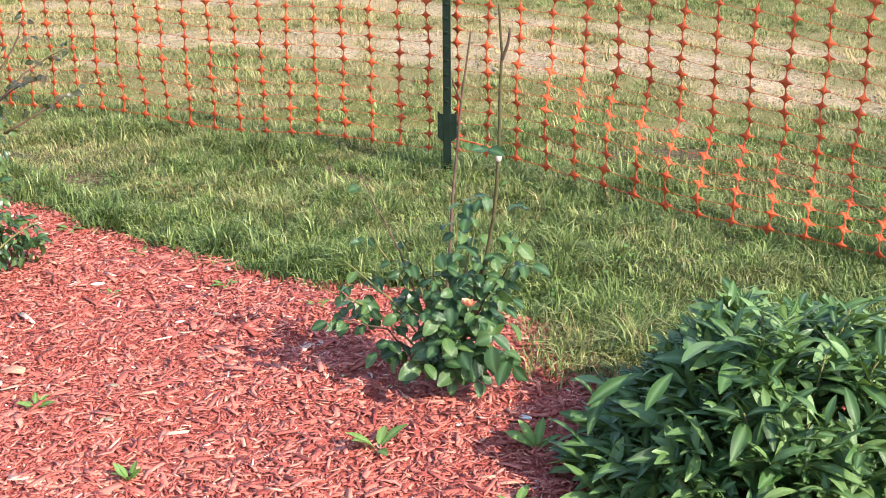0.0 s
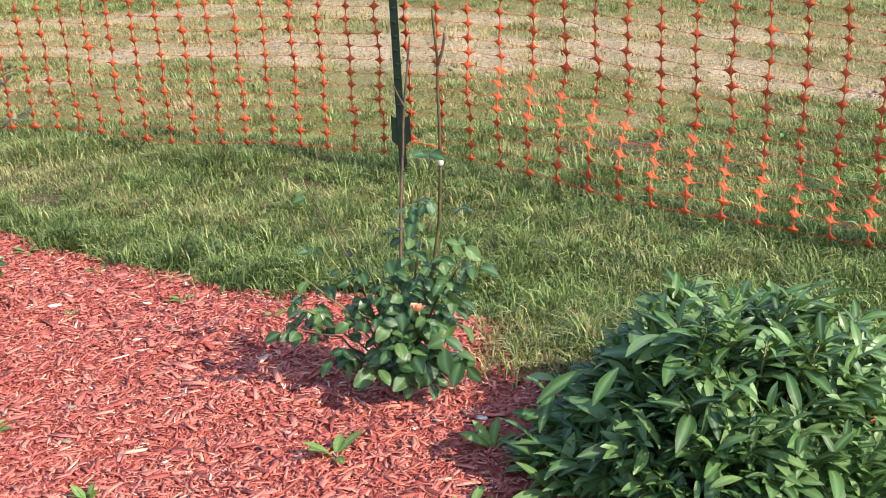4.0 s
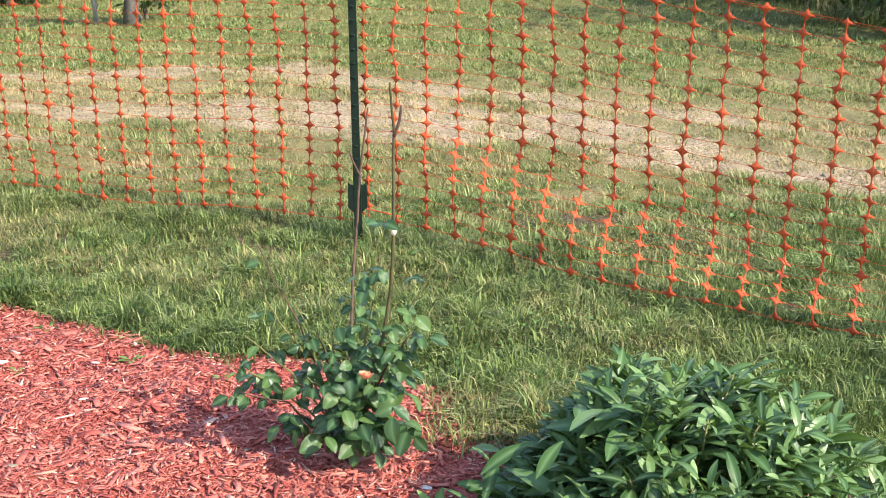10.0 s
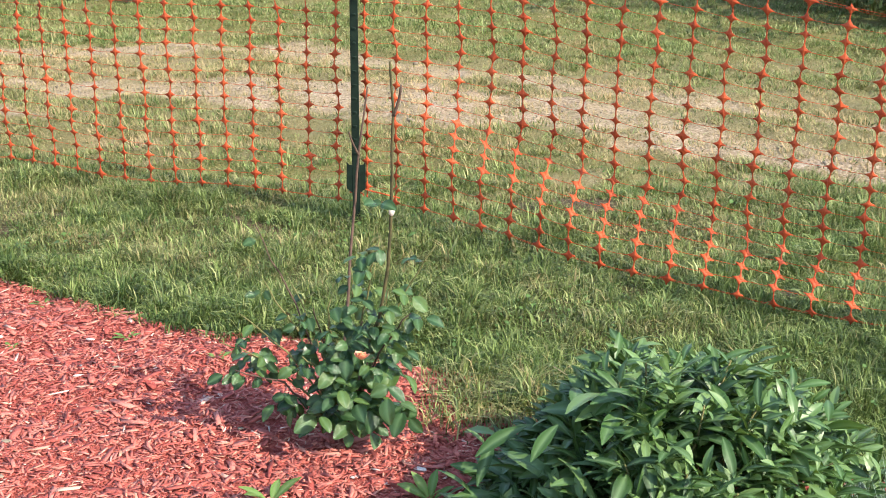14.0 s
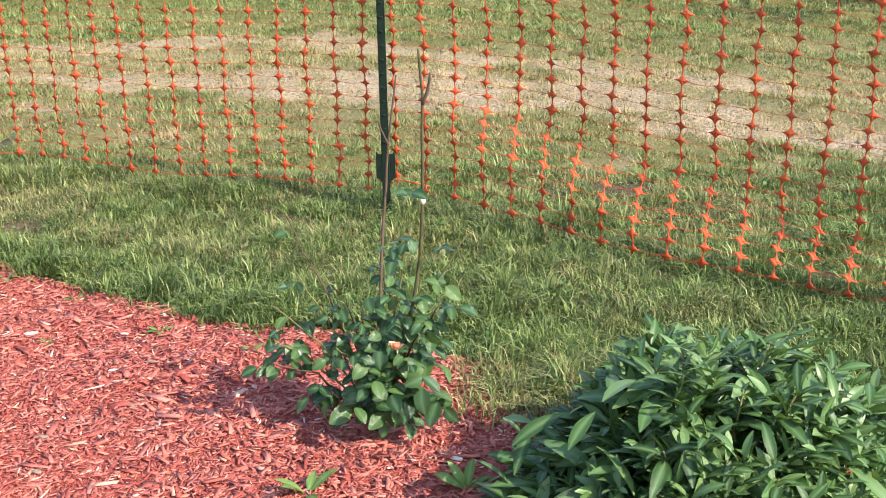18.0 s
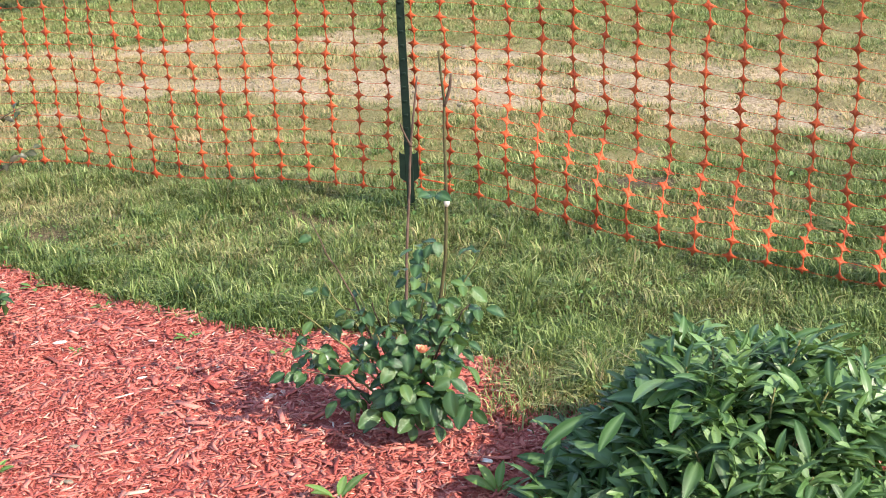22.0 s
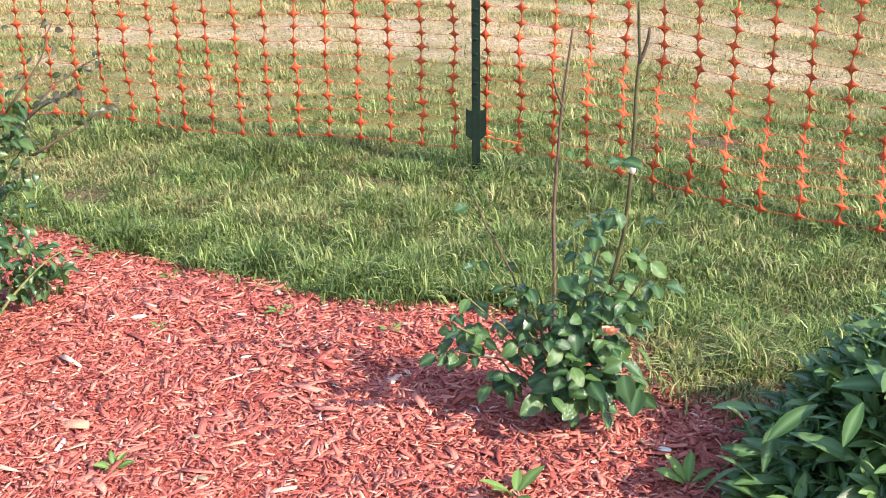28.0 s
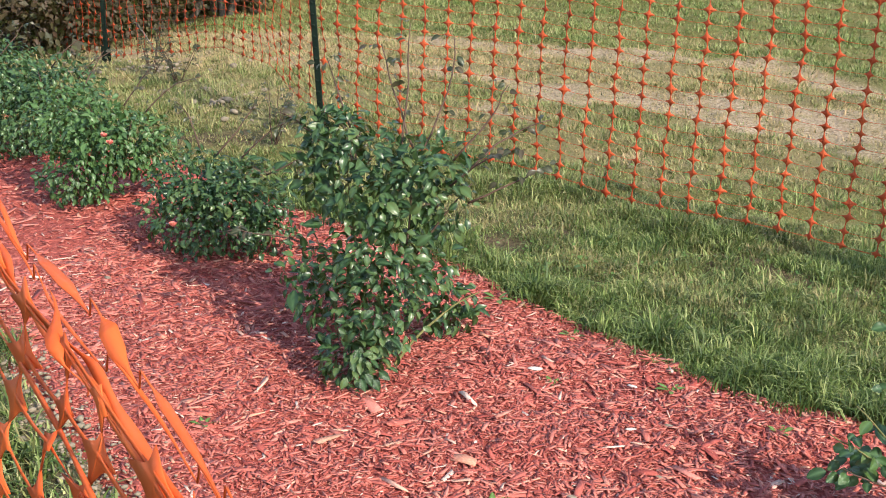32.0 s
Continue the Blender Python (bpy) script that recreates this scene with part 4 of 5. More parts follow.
    bud = bmesh.new()
    bmesh.ops.create_icosphere(bud, subdivisions=2, radius=0.0075, matrix=Matrix.Translation(Vector((0.253, 2.792, 0.645)) - Vector(root)) @ Matrix.Diagonal((1, 0.8, 1.5, 1)))
    part("bud", bud, M_PALE, second, "white bud")


def crown(r, blobs, count, size, shape, out=0.75):
    """Leaves over and inside a set of uneven blobs (centre, radii): template and matrices."""
    w = np.array([b[1][0] * b[1][1] + b[1][1] * b[1][2] for b in blobs])
    pick = r.choice(len(blobs), count, p=w / w.sum())
    c, rad = np.array([b[0] for b in blobs])[pick], np.array([b[1] for b in blobs])[pick]
    d = r.normal(0, 1, (count, 3))
    d /= np.linalg.norm(d, axis=1, keepdims=True)
    depth = 1 - (1 - out) * r.exponential(1.0, count).clip(0, 3) + r.normal(0, 0.07, count)
    pos = c + d * rad * depth[:, None]
    pos += 0.04 * np.stack([wave(pos[:, 0] * 3, pos[:, 2] * 3, 1.2, 40 + k) for k in range(3)], 1) * rad.mean() * 2
    along = d * 0.7 + r.normal(0, 0.55, (count, 3)) + np.array([0, 0, -0.35])
    up = d * 0.8 + np.array([0.15, -0.15, 0.9]) + r.normal(0, 0.35, (count, 3))
    return frames_of(pos, along, up, size * np.exp(r.normal(0, 0.25, count)))


def bush(name, label, at, blobs, leaves, size, canes, seed, singles=0, blossoms=(), group="rose bushes", material=None, sprigs=()):
    """A shrub: canes from the root, a joined mass of leaves, and single leaves on its near side."""
    r = np.random.default_rng(seed)
    at = np.array([at[0], at[1], float(bed_height(at[0], at[1]))])
    ob = thing(name, label, "rose bush", tuple(at), group)
    co, fs, vein = leaf_shape(0.60, 0.22, 0.22, 0.44, 4 if singles > 80 else 3)
    m = crown(r, blobs, leaves, size, None)
    low = m[:, 2, 3] > 0.012
    m = m[low]
    extra = []
    for tip in canes:
        p = bent((r.normal(0, 0.02), r.normal(0, 0.02), -0.03), tip, (r.normal(0, 0.03), r.normal(0, 0.03), 0.03), 7, r)
        part("cane", tube(p, [0.006 - 0.0042 * i / 7 for i in range(8)], 5), M_OLD_CANE if r.uniform() < 0.6 else M_CANE, ob)
    for a, b in sprigs:
        p = bent(a, b, (r.normal(0, 0.02), r.normal(0, 0.02), 0.02), 6, r)
        part("sprig", tube(p, [0.0035 - 0.002 * i / 6 for i in range(7)], 5), M_OLD_CANE, ob)
        for q in p[2:]:
            extra.append(rose_spray(r, q, (r.normal(), r.normal(), r.uniform(-0.2, 0.4)), size * 0.95)[r.uniform(0, 1, 5) < 0.55])
    if extra:
        young = np.concatenate(extra)
        c, f = many(co, fs, young)
        tagged(hang("young_leaves", mesh_of("young_leaves", c, f, M_YOUNG, True, vein=np.tile(vein, len(young))), ob, "purplish young leaves on the sprigs"), kind="stuff")
    front = np.argsort(m[:, 1, 3])[:singles]
    rest = np.setdiff1d(np.arange(len(m)), front)
    c, f = many(co, fs, m[rest])
    tagged(hang("foliage", mesh_of("foliage", c, f, material or M_BUSH, True, vein=np.tile(vein, len(rest))), ob), kind="stuff")
    if singles:
        data = [mesh_of("leaf", *leaf_shape(0.60, 0.18 + 0.03 * k, 0.1 + 0.07 * k, 0.44, 5, 0.008, k)[:2], M_BUSH_ONE, True, vein=leaf_shape(0.6, steps=5)[2]) for k in range(4)]
        for k, i in enumerate(front):
            hang("leaf", data[k % 4], ob, m=turned(m[i]))
    for k, b in enumerate(blossoms):
        ball_blossom("blossom", M_PINK, 0.020, seed + k, ob, b)
    return ob


def build_bushes():
    bush("rose_bush", "tall bushy rose with dense dark green leaves and long sprigs", (-1.45, 3.30),
         [((-0.04, -0.16, 0.08), (0.11, 0.10, 0.09)), ((-0.02, -0.15, 0.13), (0.12, 0.11, 0.11)), ((0.0, -0.08, 0.20), (0.15, 0.13, 0.12)), ((-0.02, -0.03, 0.31), (0.17, 0.15, 0.13)), ((-0.05, 0.02, 0.43), (0.18, 0.16, 0.13)),
          ((-0.05, 0.06, 0.55), (0.19, 0.16, 0.12)), ((-0.13, 0.08, 0.65), (0.14, 0.13, 0.08)), ((0.09, 0.10, 0.60), (0.13, 0.12, 0.10)), ((-0.25, 0.07, 0.56), (0.09, 0.10, 0.10)), ((0.13, 0.10, 0.48), (0.09, 0.09, 0.09)),
          ((0.06, 0.24, 0.13), (0.11, 0.10, 0.10)), ((0.13, 0.28, 0.10), (0.08, 0.08, 0.08)), ((0.07, 0.16, 0.29), (0.10, 0.09, 0.09)), ((-0.22, 0.08, 0.68), (0.10, 0.10, 0.07)), ((-0.25, -0.02, 0.27), (0.10, 0.09, 0.08)), ((-0.20, -0.02, 0.18), (0.09, 0.08, 0.08))],
         2500, 0.031, [(-0.05, -0.12, 0.2), (0.05, 0.05, 0.55), (0.2, 0.15, 0.55), (-0.25, 0.0, 0.42), (0.0, 0.15, 0.7), (0.2, 0.28, 0.16), (-0.2, 0.15, 0.6)], 61, 290,
         sprigs=[((0.0, 0.1, 0.62), (-0.05, 0.28, 0.97)), ((0.05, 0.1, 0.62), (0.10, 0.24, 0.95)), ((0.05, 0.1, 0.62), (-0.14, 0.28, 0.90)), ((0.15, 0.12, 0.62), (0.28, 0.2, 0.84)), ((0.2, 0.12, 0.6), (0.40, 0.25, 0.74)),
                 ((-0.15, 0.1, 0.66), (-0.28, 0.2, 0.86)), ((-0.2, 0.0, 0.33), (-0.52, -0.02, 0.35)), ((0.2, 0.12, 0.5), (0.38, 0.2, 0.60)), ((0.15, 0.1, 0.55), (0.36, 0.12, 0.68)), ((-0.22, 0.08, 0.6), (-0.40, 0.12, 0.70))])
    bush("rose_bush", "low rounded rose bush with small dark leaves", (-2.42, 4.0),
         [((0.0, -0.05, 0.15), (0.24, 0.17, 0.15)), ((0.12, 0.05, 0.23), (0.17, 0.16, 0.13)), ((-0.10, 0.06, 0.22), (0.16, 0.16, 0.14)), ((0.22, 0.0, 0.13), (0.11, 0.10, 0.12))],
         3000, 0.0245, [(0.0, 0.0, 0.3), (0.2, 0.05, 0.3), (-0.2, 0.05, 0.3), (0.3, 0.0, 0.2)], 62, 90, blossoms=[(-0.02, -0.24, 0.16)],
         sprigs=[((0.1, 0.05, 0.35), (0.32, 0.1, 0.52)), ((0.0, 0.05, 0.35), (0.12, 0.15, 0.56)), ((0.2, 0.05, 0.3), (0.52, 0.12, 0.42)), ((-0.1, 0.1, 0.35), (-0.22, 0.15, 0.5))])
    bush("rose_bush", "rounded rose bush with bright green leaves and a salmon flower", (-3.22, 4.42),
         [((0.0, -0.1, 0.14), (0.20, 0.15, 0.14)), ((0.10, 0.0, 0.27), (0.20, 0.18, 0.14)), ((-0.12, 0.05, 0.31), (0.20, 0.18, 0.16)), ((0.22, 0.08, 0.22), (0.14, 0.13, 0.14))],
         3000, 0.026, [(0.0, 0.0, 0.4), (0.2, 0.0, 0.35), (-0.2, 0.05, 0.4)], 63, 60, blossoms=[(0.2, -0.2, 0.33), (0.22, -0.19, 0.30)],
         sprigs=[((0.2, 0.1, 0.36), (0.42, 0.2, 0.52)), ((0.1, 0.1, 0.38), (0.2, 0.2, 0.56)), ((-0.1, 0.1, 0.42), (-0.05, 0.2, 0.58))], material=M_MUM_DARK)
    bush("rose_bush", "spreading rose bush with grey-green leaves", (-4.0, 5.0),
         [((0.0, -0.1, 0.18), (0.27, 0.2, 0.17)), ((0.16, 0.05, 0.30), (0.22, 0.2, 0.16)), ((-0.2, 0.1, 0.33), (0.25, 0.22, 0.18))],
         3200, 0.028, [(0.1, 0.0, 0.4), (-0.2, 0.0, 0.4), (0.25, 0.05, 0.4)], 64,
         sprigs=[((0.1, 0.1, 0.40), (0.25, 0.2, 0.56)), ((-0.2, 0.1, 0.42), (-0.12, 0.2, 0.57)), ((0.25, 0.1, 0.36), (0.42, 0.2, 0.5))])
    bush("rose_bush", "loose rose bush with bright new leaves", (-5.0, 5.7),
         [((0.0, 0.0, 0.17), (0.36, 0.28, 0.17)), ((0.2, 0.05, 0.27), (0.26, 0.22, 0.13)), ((-0.28, 0.1, 0.25), (0.26, 0.22, 0.14))],
         2200, 0.030, [(0.1, 0.0, 0.3), (-0.2, 0.0, 0.3)], 65, sprigs=[((0.1, 0.1, 0.3), (0.2, 0.2, 0.46)), ((-0.2, 0.1, 0.3), (-0.12, 0.2, 0.46))])
    bush("rose_bush", "dark rose bush beside the fence end", (-6.1, 6.5),
         [((0.0, 0.0, 0.15), (0.36, 0.3, 0.15)), ((0.2, 0.05, 0.22), (0.28, 0.24, 0.11))], 900, 0.034, [(0.1, 0.0, 0.26), (-0.2, 0.0, 0.26)], 66)


def build_perennial():
    """The broad clump of lance-shaped leaves: leafy stems with a whorl at the tip of each, and long leaves that hang out over the rim."""
    r = np.random.default_rng(71)
    root = np.array([0.88, 2.40, 0.0])
    clump = thing("leafy_perennial", "broad clump of long lance-shaped dark green leaves", "perennial", tuple(root))
    data = []
    for k in range(7):
        co, fs, vein = leaf_shape(0.25 + 0.025 * (k % 4), 0.16, 0.06 + 0.07 * k, 0.57 - 0.02 * (k % 3), 8, 0.007, 80 + k, full=0.72, rib=True)
        data.append(mesh_of("leaf", co, fs, M_PERENNIAL, True, vein=vein))
    mats = []

    def leaf(p, d, up, size):
        mats.append(frames_of(np.array(p)[None], np.array(d)[None], np.array(up)[None], np.array([size]))[0])

    for k in range(430):
        a, q = r.uniform(0, 2 * math.pi), math.sqrt(r.uniform(0.0, 1.0))
        x, y = 0.41 * q * math.cos(a), 0.39 * q * math.sin(a)
        z = 0.32 * math.sqrt(max(0.0, 1 - (q * 0.97) ** 2.6)) * r.uniform(0.70, 1.2) * np.clip((x + 0.46) / 0.36, 0.2, 1.0) + 0.05
        if x > 0 and y > -0.05:
            x *= 1.22
        out = np.array([math.cos(a), math.sin(a), 0.0])
        foot, top = np.array([x * 0.4, y * 0.4, 0.0]), np.array([x, y, z])
        if k < 80:
            part("stem", tube(bent(foot, top, (0, 0, 0.03), 4, r), [0.0035, 0.0033, 0.003, 0.0026, 0.002], 5), M_CANE, clump)
        base, spread = r.uniform(0, 6.3), r.uniform(0.25, 1.5)
        for j in range(r.integers(4, 8)):
            b = base + j * 2.4
            d = np.array([math.cos(b), math.sin(b), spread + r.normal(0, 0.25)]) + out * q * 0.7
            leaf(top - (top - foot) * 0.03 * j, d, np.array([0, 0, 1.0]) + r.normal(0, 0.35, 3), r.uniform(0.040, 0.082))
        for j in range(r.integers(1, 4)):
            b = a + r.normal(0, 1.3 - 0.6 * q)
            d = np.array([math.cos(b), math.sin(b), r.uniform(-0.1, 1.2) - 0.8 * q * q])
            leaf(foot + (top - foot) * r.uniform(0.55, 0.95), d, np.array([0, 0, 1.0]) + out * 0.3 * q + r.normal(0, 0.45, 3), r.uniform(0.075, 0.130))
    # long leaves at the rim, hanging out over the mulch
    for k in range(80):
        a = r.uniform(0, 2 * math.pi)
        q = r.uniform(0.72, 1.0)
        out = np.array([math.cos(a), math.sin(a), 0.0])
        b = a + r.normal(0, 0.8)
        leaf((0.38 * q * math.cos(a), 0.36 * q * math.sin(a), r.uniform(0.05, 0.24) * (1.25 - 0.6 * q) * (0.5 if math.cos(a) < -0.3 else 1.0)), (math.cos(b), math.sin(b), r.uniform(-0.8, 0.5)), out * 0.6 + [0, 0, 1.0] + r.normal(0, 0.35, 3), r.uniform(0.07, 0.15))
    # a few of the largest spread over the top
    for k in range(34):
        a, q = r.uniform(0, 2 * math.pi), math.sqrt(r.uniform(0, 0.8))
        b = r.normal(-1.6, 1.0)
        leaf((0.42 * q * math.cos(a), 0.39 * q * math.sin(a), 0.34 * math.sqrt(1 - q ** 2.3) + 0.04), (math.cos(b), math.sin(b), r.uniform(-0.35, 0.45)), np.array([0, -0.2, 1.0]) + r.normal(0, 0.3, 3), r.uniform(0.11, 0.165))
    # a dark layer of old leaves underneath
    for k in range(620):
        a, q = r.uniform(0, 2 * math.pi), math.sqrt(r.uniform(0, 1))
        leaf((0.43 * q * math.cos(a), 0.40 * q * math.sin(a), r.uniform(0.02, 0.15)), np.array([math.cos(a), math.sin(a), r.uniform(-0.3, 0.5)]) + r.normal(0, 0.7, 3), np.array([0, 0, 1.0]) + r.normal(0, 0.3, 3), r.uniform(0.07, 0.12))
    mats = np.array(mats)
    order = np.argsort(mats[:, 1, 3] - 0.9 * mats[:, 2, 3])
    for k, i in enumerate(order[:300]):
        hang("leaf", data[k % 7], clump, m=turned(mats[i]))
    co, fs, vein = leaf_shape(0.28, 0.16, 0.24, 0.56, 6, full=0.72, rib=True)
    rest = order[300:]
    c, f = many(co, fs, mats[rest])
    tagged(hang("foliage", mesh_of("foliage", c, f, M_PERENNIAL_ALL, True, vein=np.tile(vein, len(rest))), clump), kind="stuff")
    # broad toothed leaves of a thistle-like weed behind it
    weed = thing("thistle", "pale green thistle with long jagged leaves beside the clump", "weed", (1.32, 2.58, float(bed_height(1.32, 2.58))))
    co, fs, vein = leaf_shape(0.34, 0.2, 0.35, 0.5, 16, 0.012, 7, 0.38, 0.6, rib=True)
    me = mesh_of("leaf", co, fs, M_THISTLE, True, vein=vein)
    for k in range(11):
        a = k * 2.4 + r.uniform(0, 0.5)
        m = frames_of(np.array([[0.01 * math.cos(a), 0.01 * math.sin(a), 0.01 + 0.012 * k]]), np.array([[math.cos(a), math.sin(a), 0.5 + 0.12 * k]]), np.array([[0, 0, 1.0]]), np.array([r.uniform(0.13, 0.17) - 0.004 * k]))
        hang("leaf", me, weed, m=turned(m[0]))


def lobed_leaf():
    """A small deeply lobed leaf, length 1."""
    rim = []
    for s, w in ((0.0, 0.03), (0.22, 0.06), (0.30, 0.30), (0.42, 0.14), (0.56, 0.36), (0.68, 0.18), (0.82, 0.24), (0.90, 0.10), (1.0, 0.0)):
        rim.append((s, w))
    co, vein, fs = [], [], []
    for s, w in rim:
        for k in (-1, 0, 1):
            co.append((k * w, s + (0.06 if k else 0), 0.10 * w * abs(k) - 0.15 * s * s)), vein.append(0.0 if k else 1.0)
    for i in range(len(rim) - 1):
        for k in range(2):
            a = 3 * i + k
            fs.append((a, a + 1, a + 4, a + 3))
    return np.array(co), np.array(fs), np.array(vein)


def build_mums():
    def mum(at, blobs, leaves, heads, seed):
        r = np.random.default_rng(seed)
        ob = thing("chrysanthemum", "pale green chrysanthemum with small yellow flower heads", "flower", (*at, 0.0), "chrysanthemums")
        co, fs, vein = lobed_leaf()
        m = crown(r, blobs, leaves, 0.034, None, 0.8)
        m = m[m[:, 2, 3] > 0.01]
        c, f = many(co, fs, m)
        tagged(hang("foliage", mesh_of("foliage", c, f, M_MUM, True, vein=np.tile(vein, len(m))), ob), kind="stuff")
        for k, h in enumerate(heads):
            stalk = part("stalk", tube(bent((h[0] * 0.5, h[1] * 0.5, 0.0), h, (0, 0, 0.03), 4), [0.002] * 5, 4), M_CANE, ob)
            ball_blossom("flower_head", M_YELLOW, 0.011, seed + k, stalk, h)

    r = np.random.default_rng(91)
    spots = [(-0.02, 0.02, 0.17), (0.0, 0.03, 0.19), (0.02, 0.05, 0.17), (-0.09, -0.06, 0.15), (-0.11, -0.08, 0.14), (-0.08, -0.10, 0.13), (-0.16, -0.03, 0.14), (-0.2, -0.1, 0.11), (-0.06, -0.16, 0.12), (-0.04, 0.06, 0.18)]
    mum((1.10, 1.92), [((0.0, 0.0, 0.07), (0.19, 0.12, 0.08)), ((0.16, 0.06, 0.09), (0.20, 0.15, 0.09)), ((-0.10, -0.05, 0.06), (0.15, 0.10, 0.07))], 1100, spots, 93)
    mum((0.60, 1.84), [((0.0, 0.0, 0.05), (0.12, 0.07, 0.05)), ((0.10, -0.02, 0.06), (0.12, 0.07, 0.05))], 220, [(-0.05, 0.04, 0.10), (-0.03, 0.03, 0.105), (-0.06, 0.02, 0.10), (0.03, 0.05, 0.105)], 94)
    # silvery feathery plant beside it
    ob = thing("silvery_herb", "silvery feathery herb at the edge of the bed", "herb", (1.40, 2.30, 0.0))
    n = 1100
    a, q = r.uniform(0, 6.3, n), np.sqrt(r.uniform(0, 1, n))
    c, f, t, _ = blades(r, 0.17 * q * np.cos(a), 0.17 * q * np.sin(a), np.zeros(n), r.uniform(0.08, 0.24, n) * (1.15 - 0.5 * q), r.uniform(0.02, 0.1, n), r.uniform(0.002, 0.005, n), np.zeros(n), a + r.normal(0, 0.7, n))
    tagged(hang("foliage", mesh_of("foliage", c, f, M_SILVER, tint=t), ob), kind="stuff")


def build_weeds():
    r = np.random.default_rng(101)
    co = [leaf_shape(0.36, 0.12, 0.25, 0.6, 6, 0.02, 200 + k) for k in range(4)]
    data = [mesh_of("leaf", c, f, M_WEED, True, vein=v) for c, f, v in co]
    for (x, y, n, s, flat) in ((-0.02, 2.50, 5, 0.08, 1.0), (0.31, 2.27, 5, 0.06, 0.9), (-0.16, 2.22, 6, 0.05, 0.3), (-0.92, 2.66, 9, 0.045, 0.8), (0.36, 2.52, 5, 0.085, 1.5), (-0.95, 3.37, 4, 0.03, 0.7),
                               (-0.30, 3.30, 5, 0.045, 0.7), (-0.62, 3.46, 5, 0.04, 0.6), (-1.28, 3.90, 6, 0.05, 0.6), (-0.58, 2.36, 7, 0.05, 1.6), (-0.98, 3.75, 5, 0.045, 0.5), (-1.75, 2.75, 5, 0.04, 0.8)):
        ob = thing("weed", "small green weed sprouting through the mulch", "weed", (x, y, float(bed_height(x, y))), "weeds")
        for k in range(n):
            a = k * 2.4 + r.uniform(0, 0.7)
            d = np.array([[math.cos(a), math.sin(a), flat * r.uniform(0.6, 1.4)]])
            m = frames_of(np.array([[0.004 * math.cos(a), 0.004 * math.sin(a), 0.0]]), d, np.array([[0, 0, 1.0]]) + r.normal(0, 0.15, (1, 3)), np.array([s * r.uniform(0.7, 1.15)]))
            hang("leaf", data[k % 4], ob, m=turned(m[0]))


def pebble(r, flat=0.5, fine=2):
    bm = bmesh.new()
    bmesh.ops.create_icosphere(bm, subdivisions=fine, radius=0.5)
    s = r.uniform(0, 50)
    for v in bm.verts:
        n = noise.noise(v.co * 2.2 + Vector((s, s, s)))
        v.co *= 1 + 0.35 * n
        v.co.z *= flat
    return bm


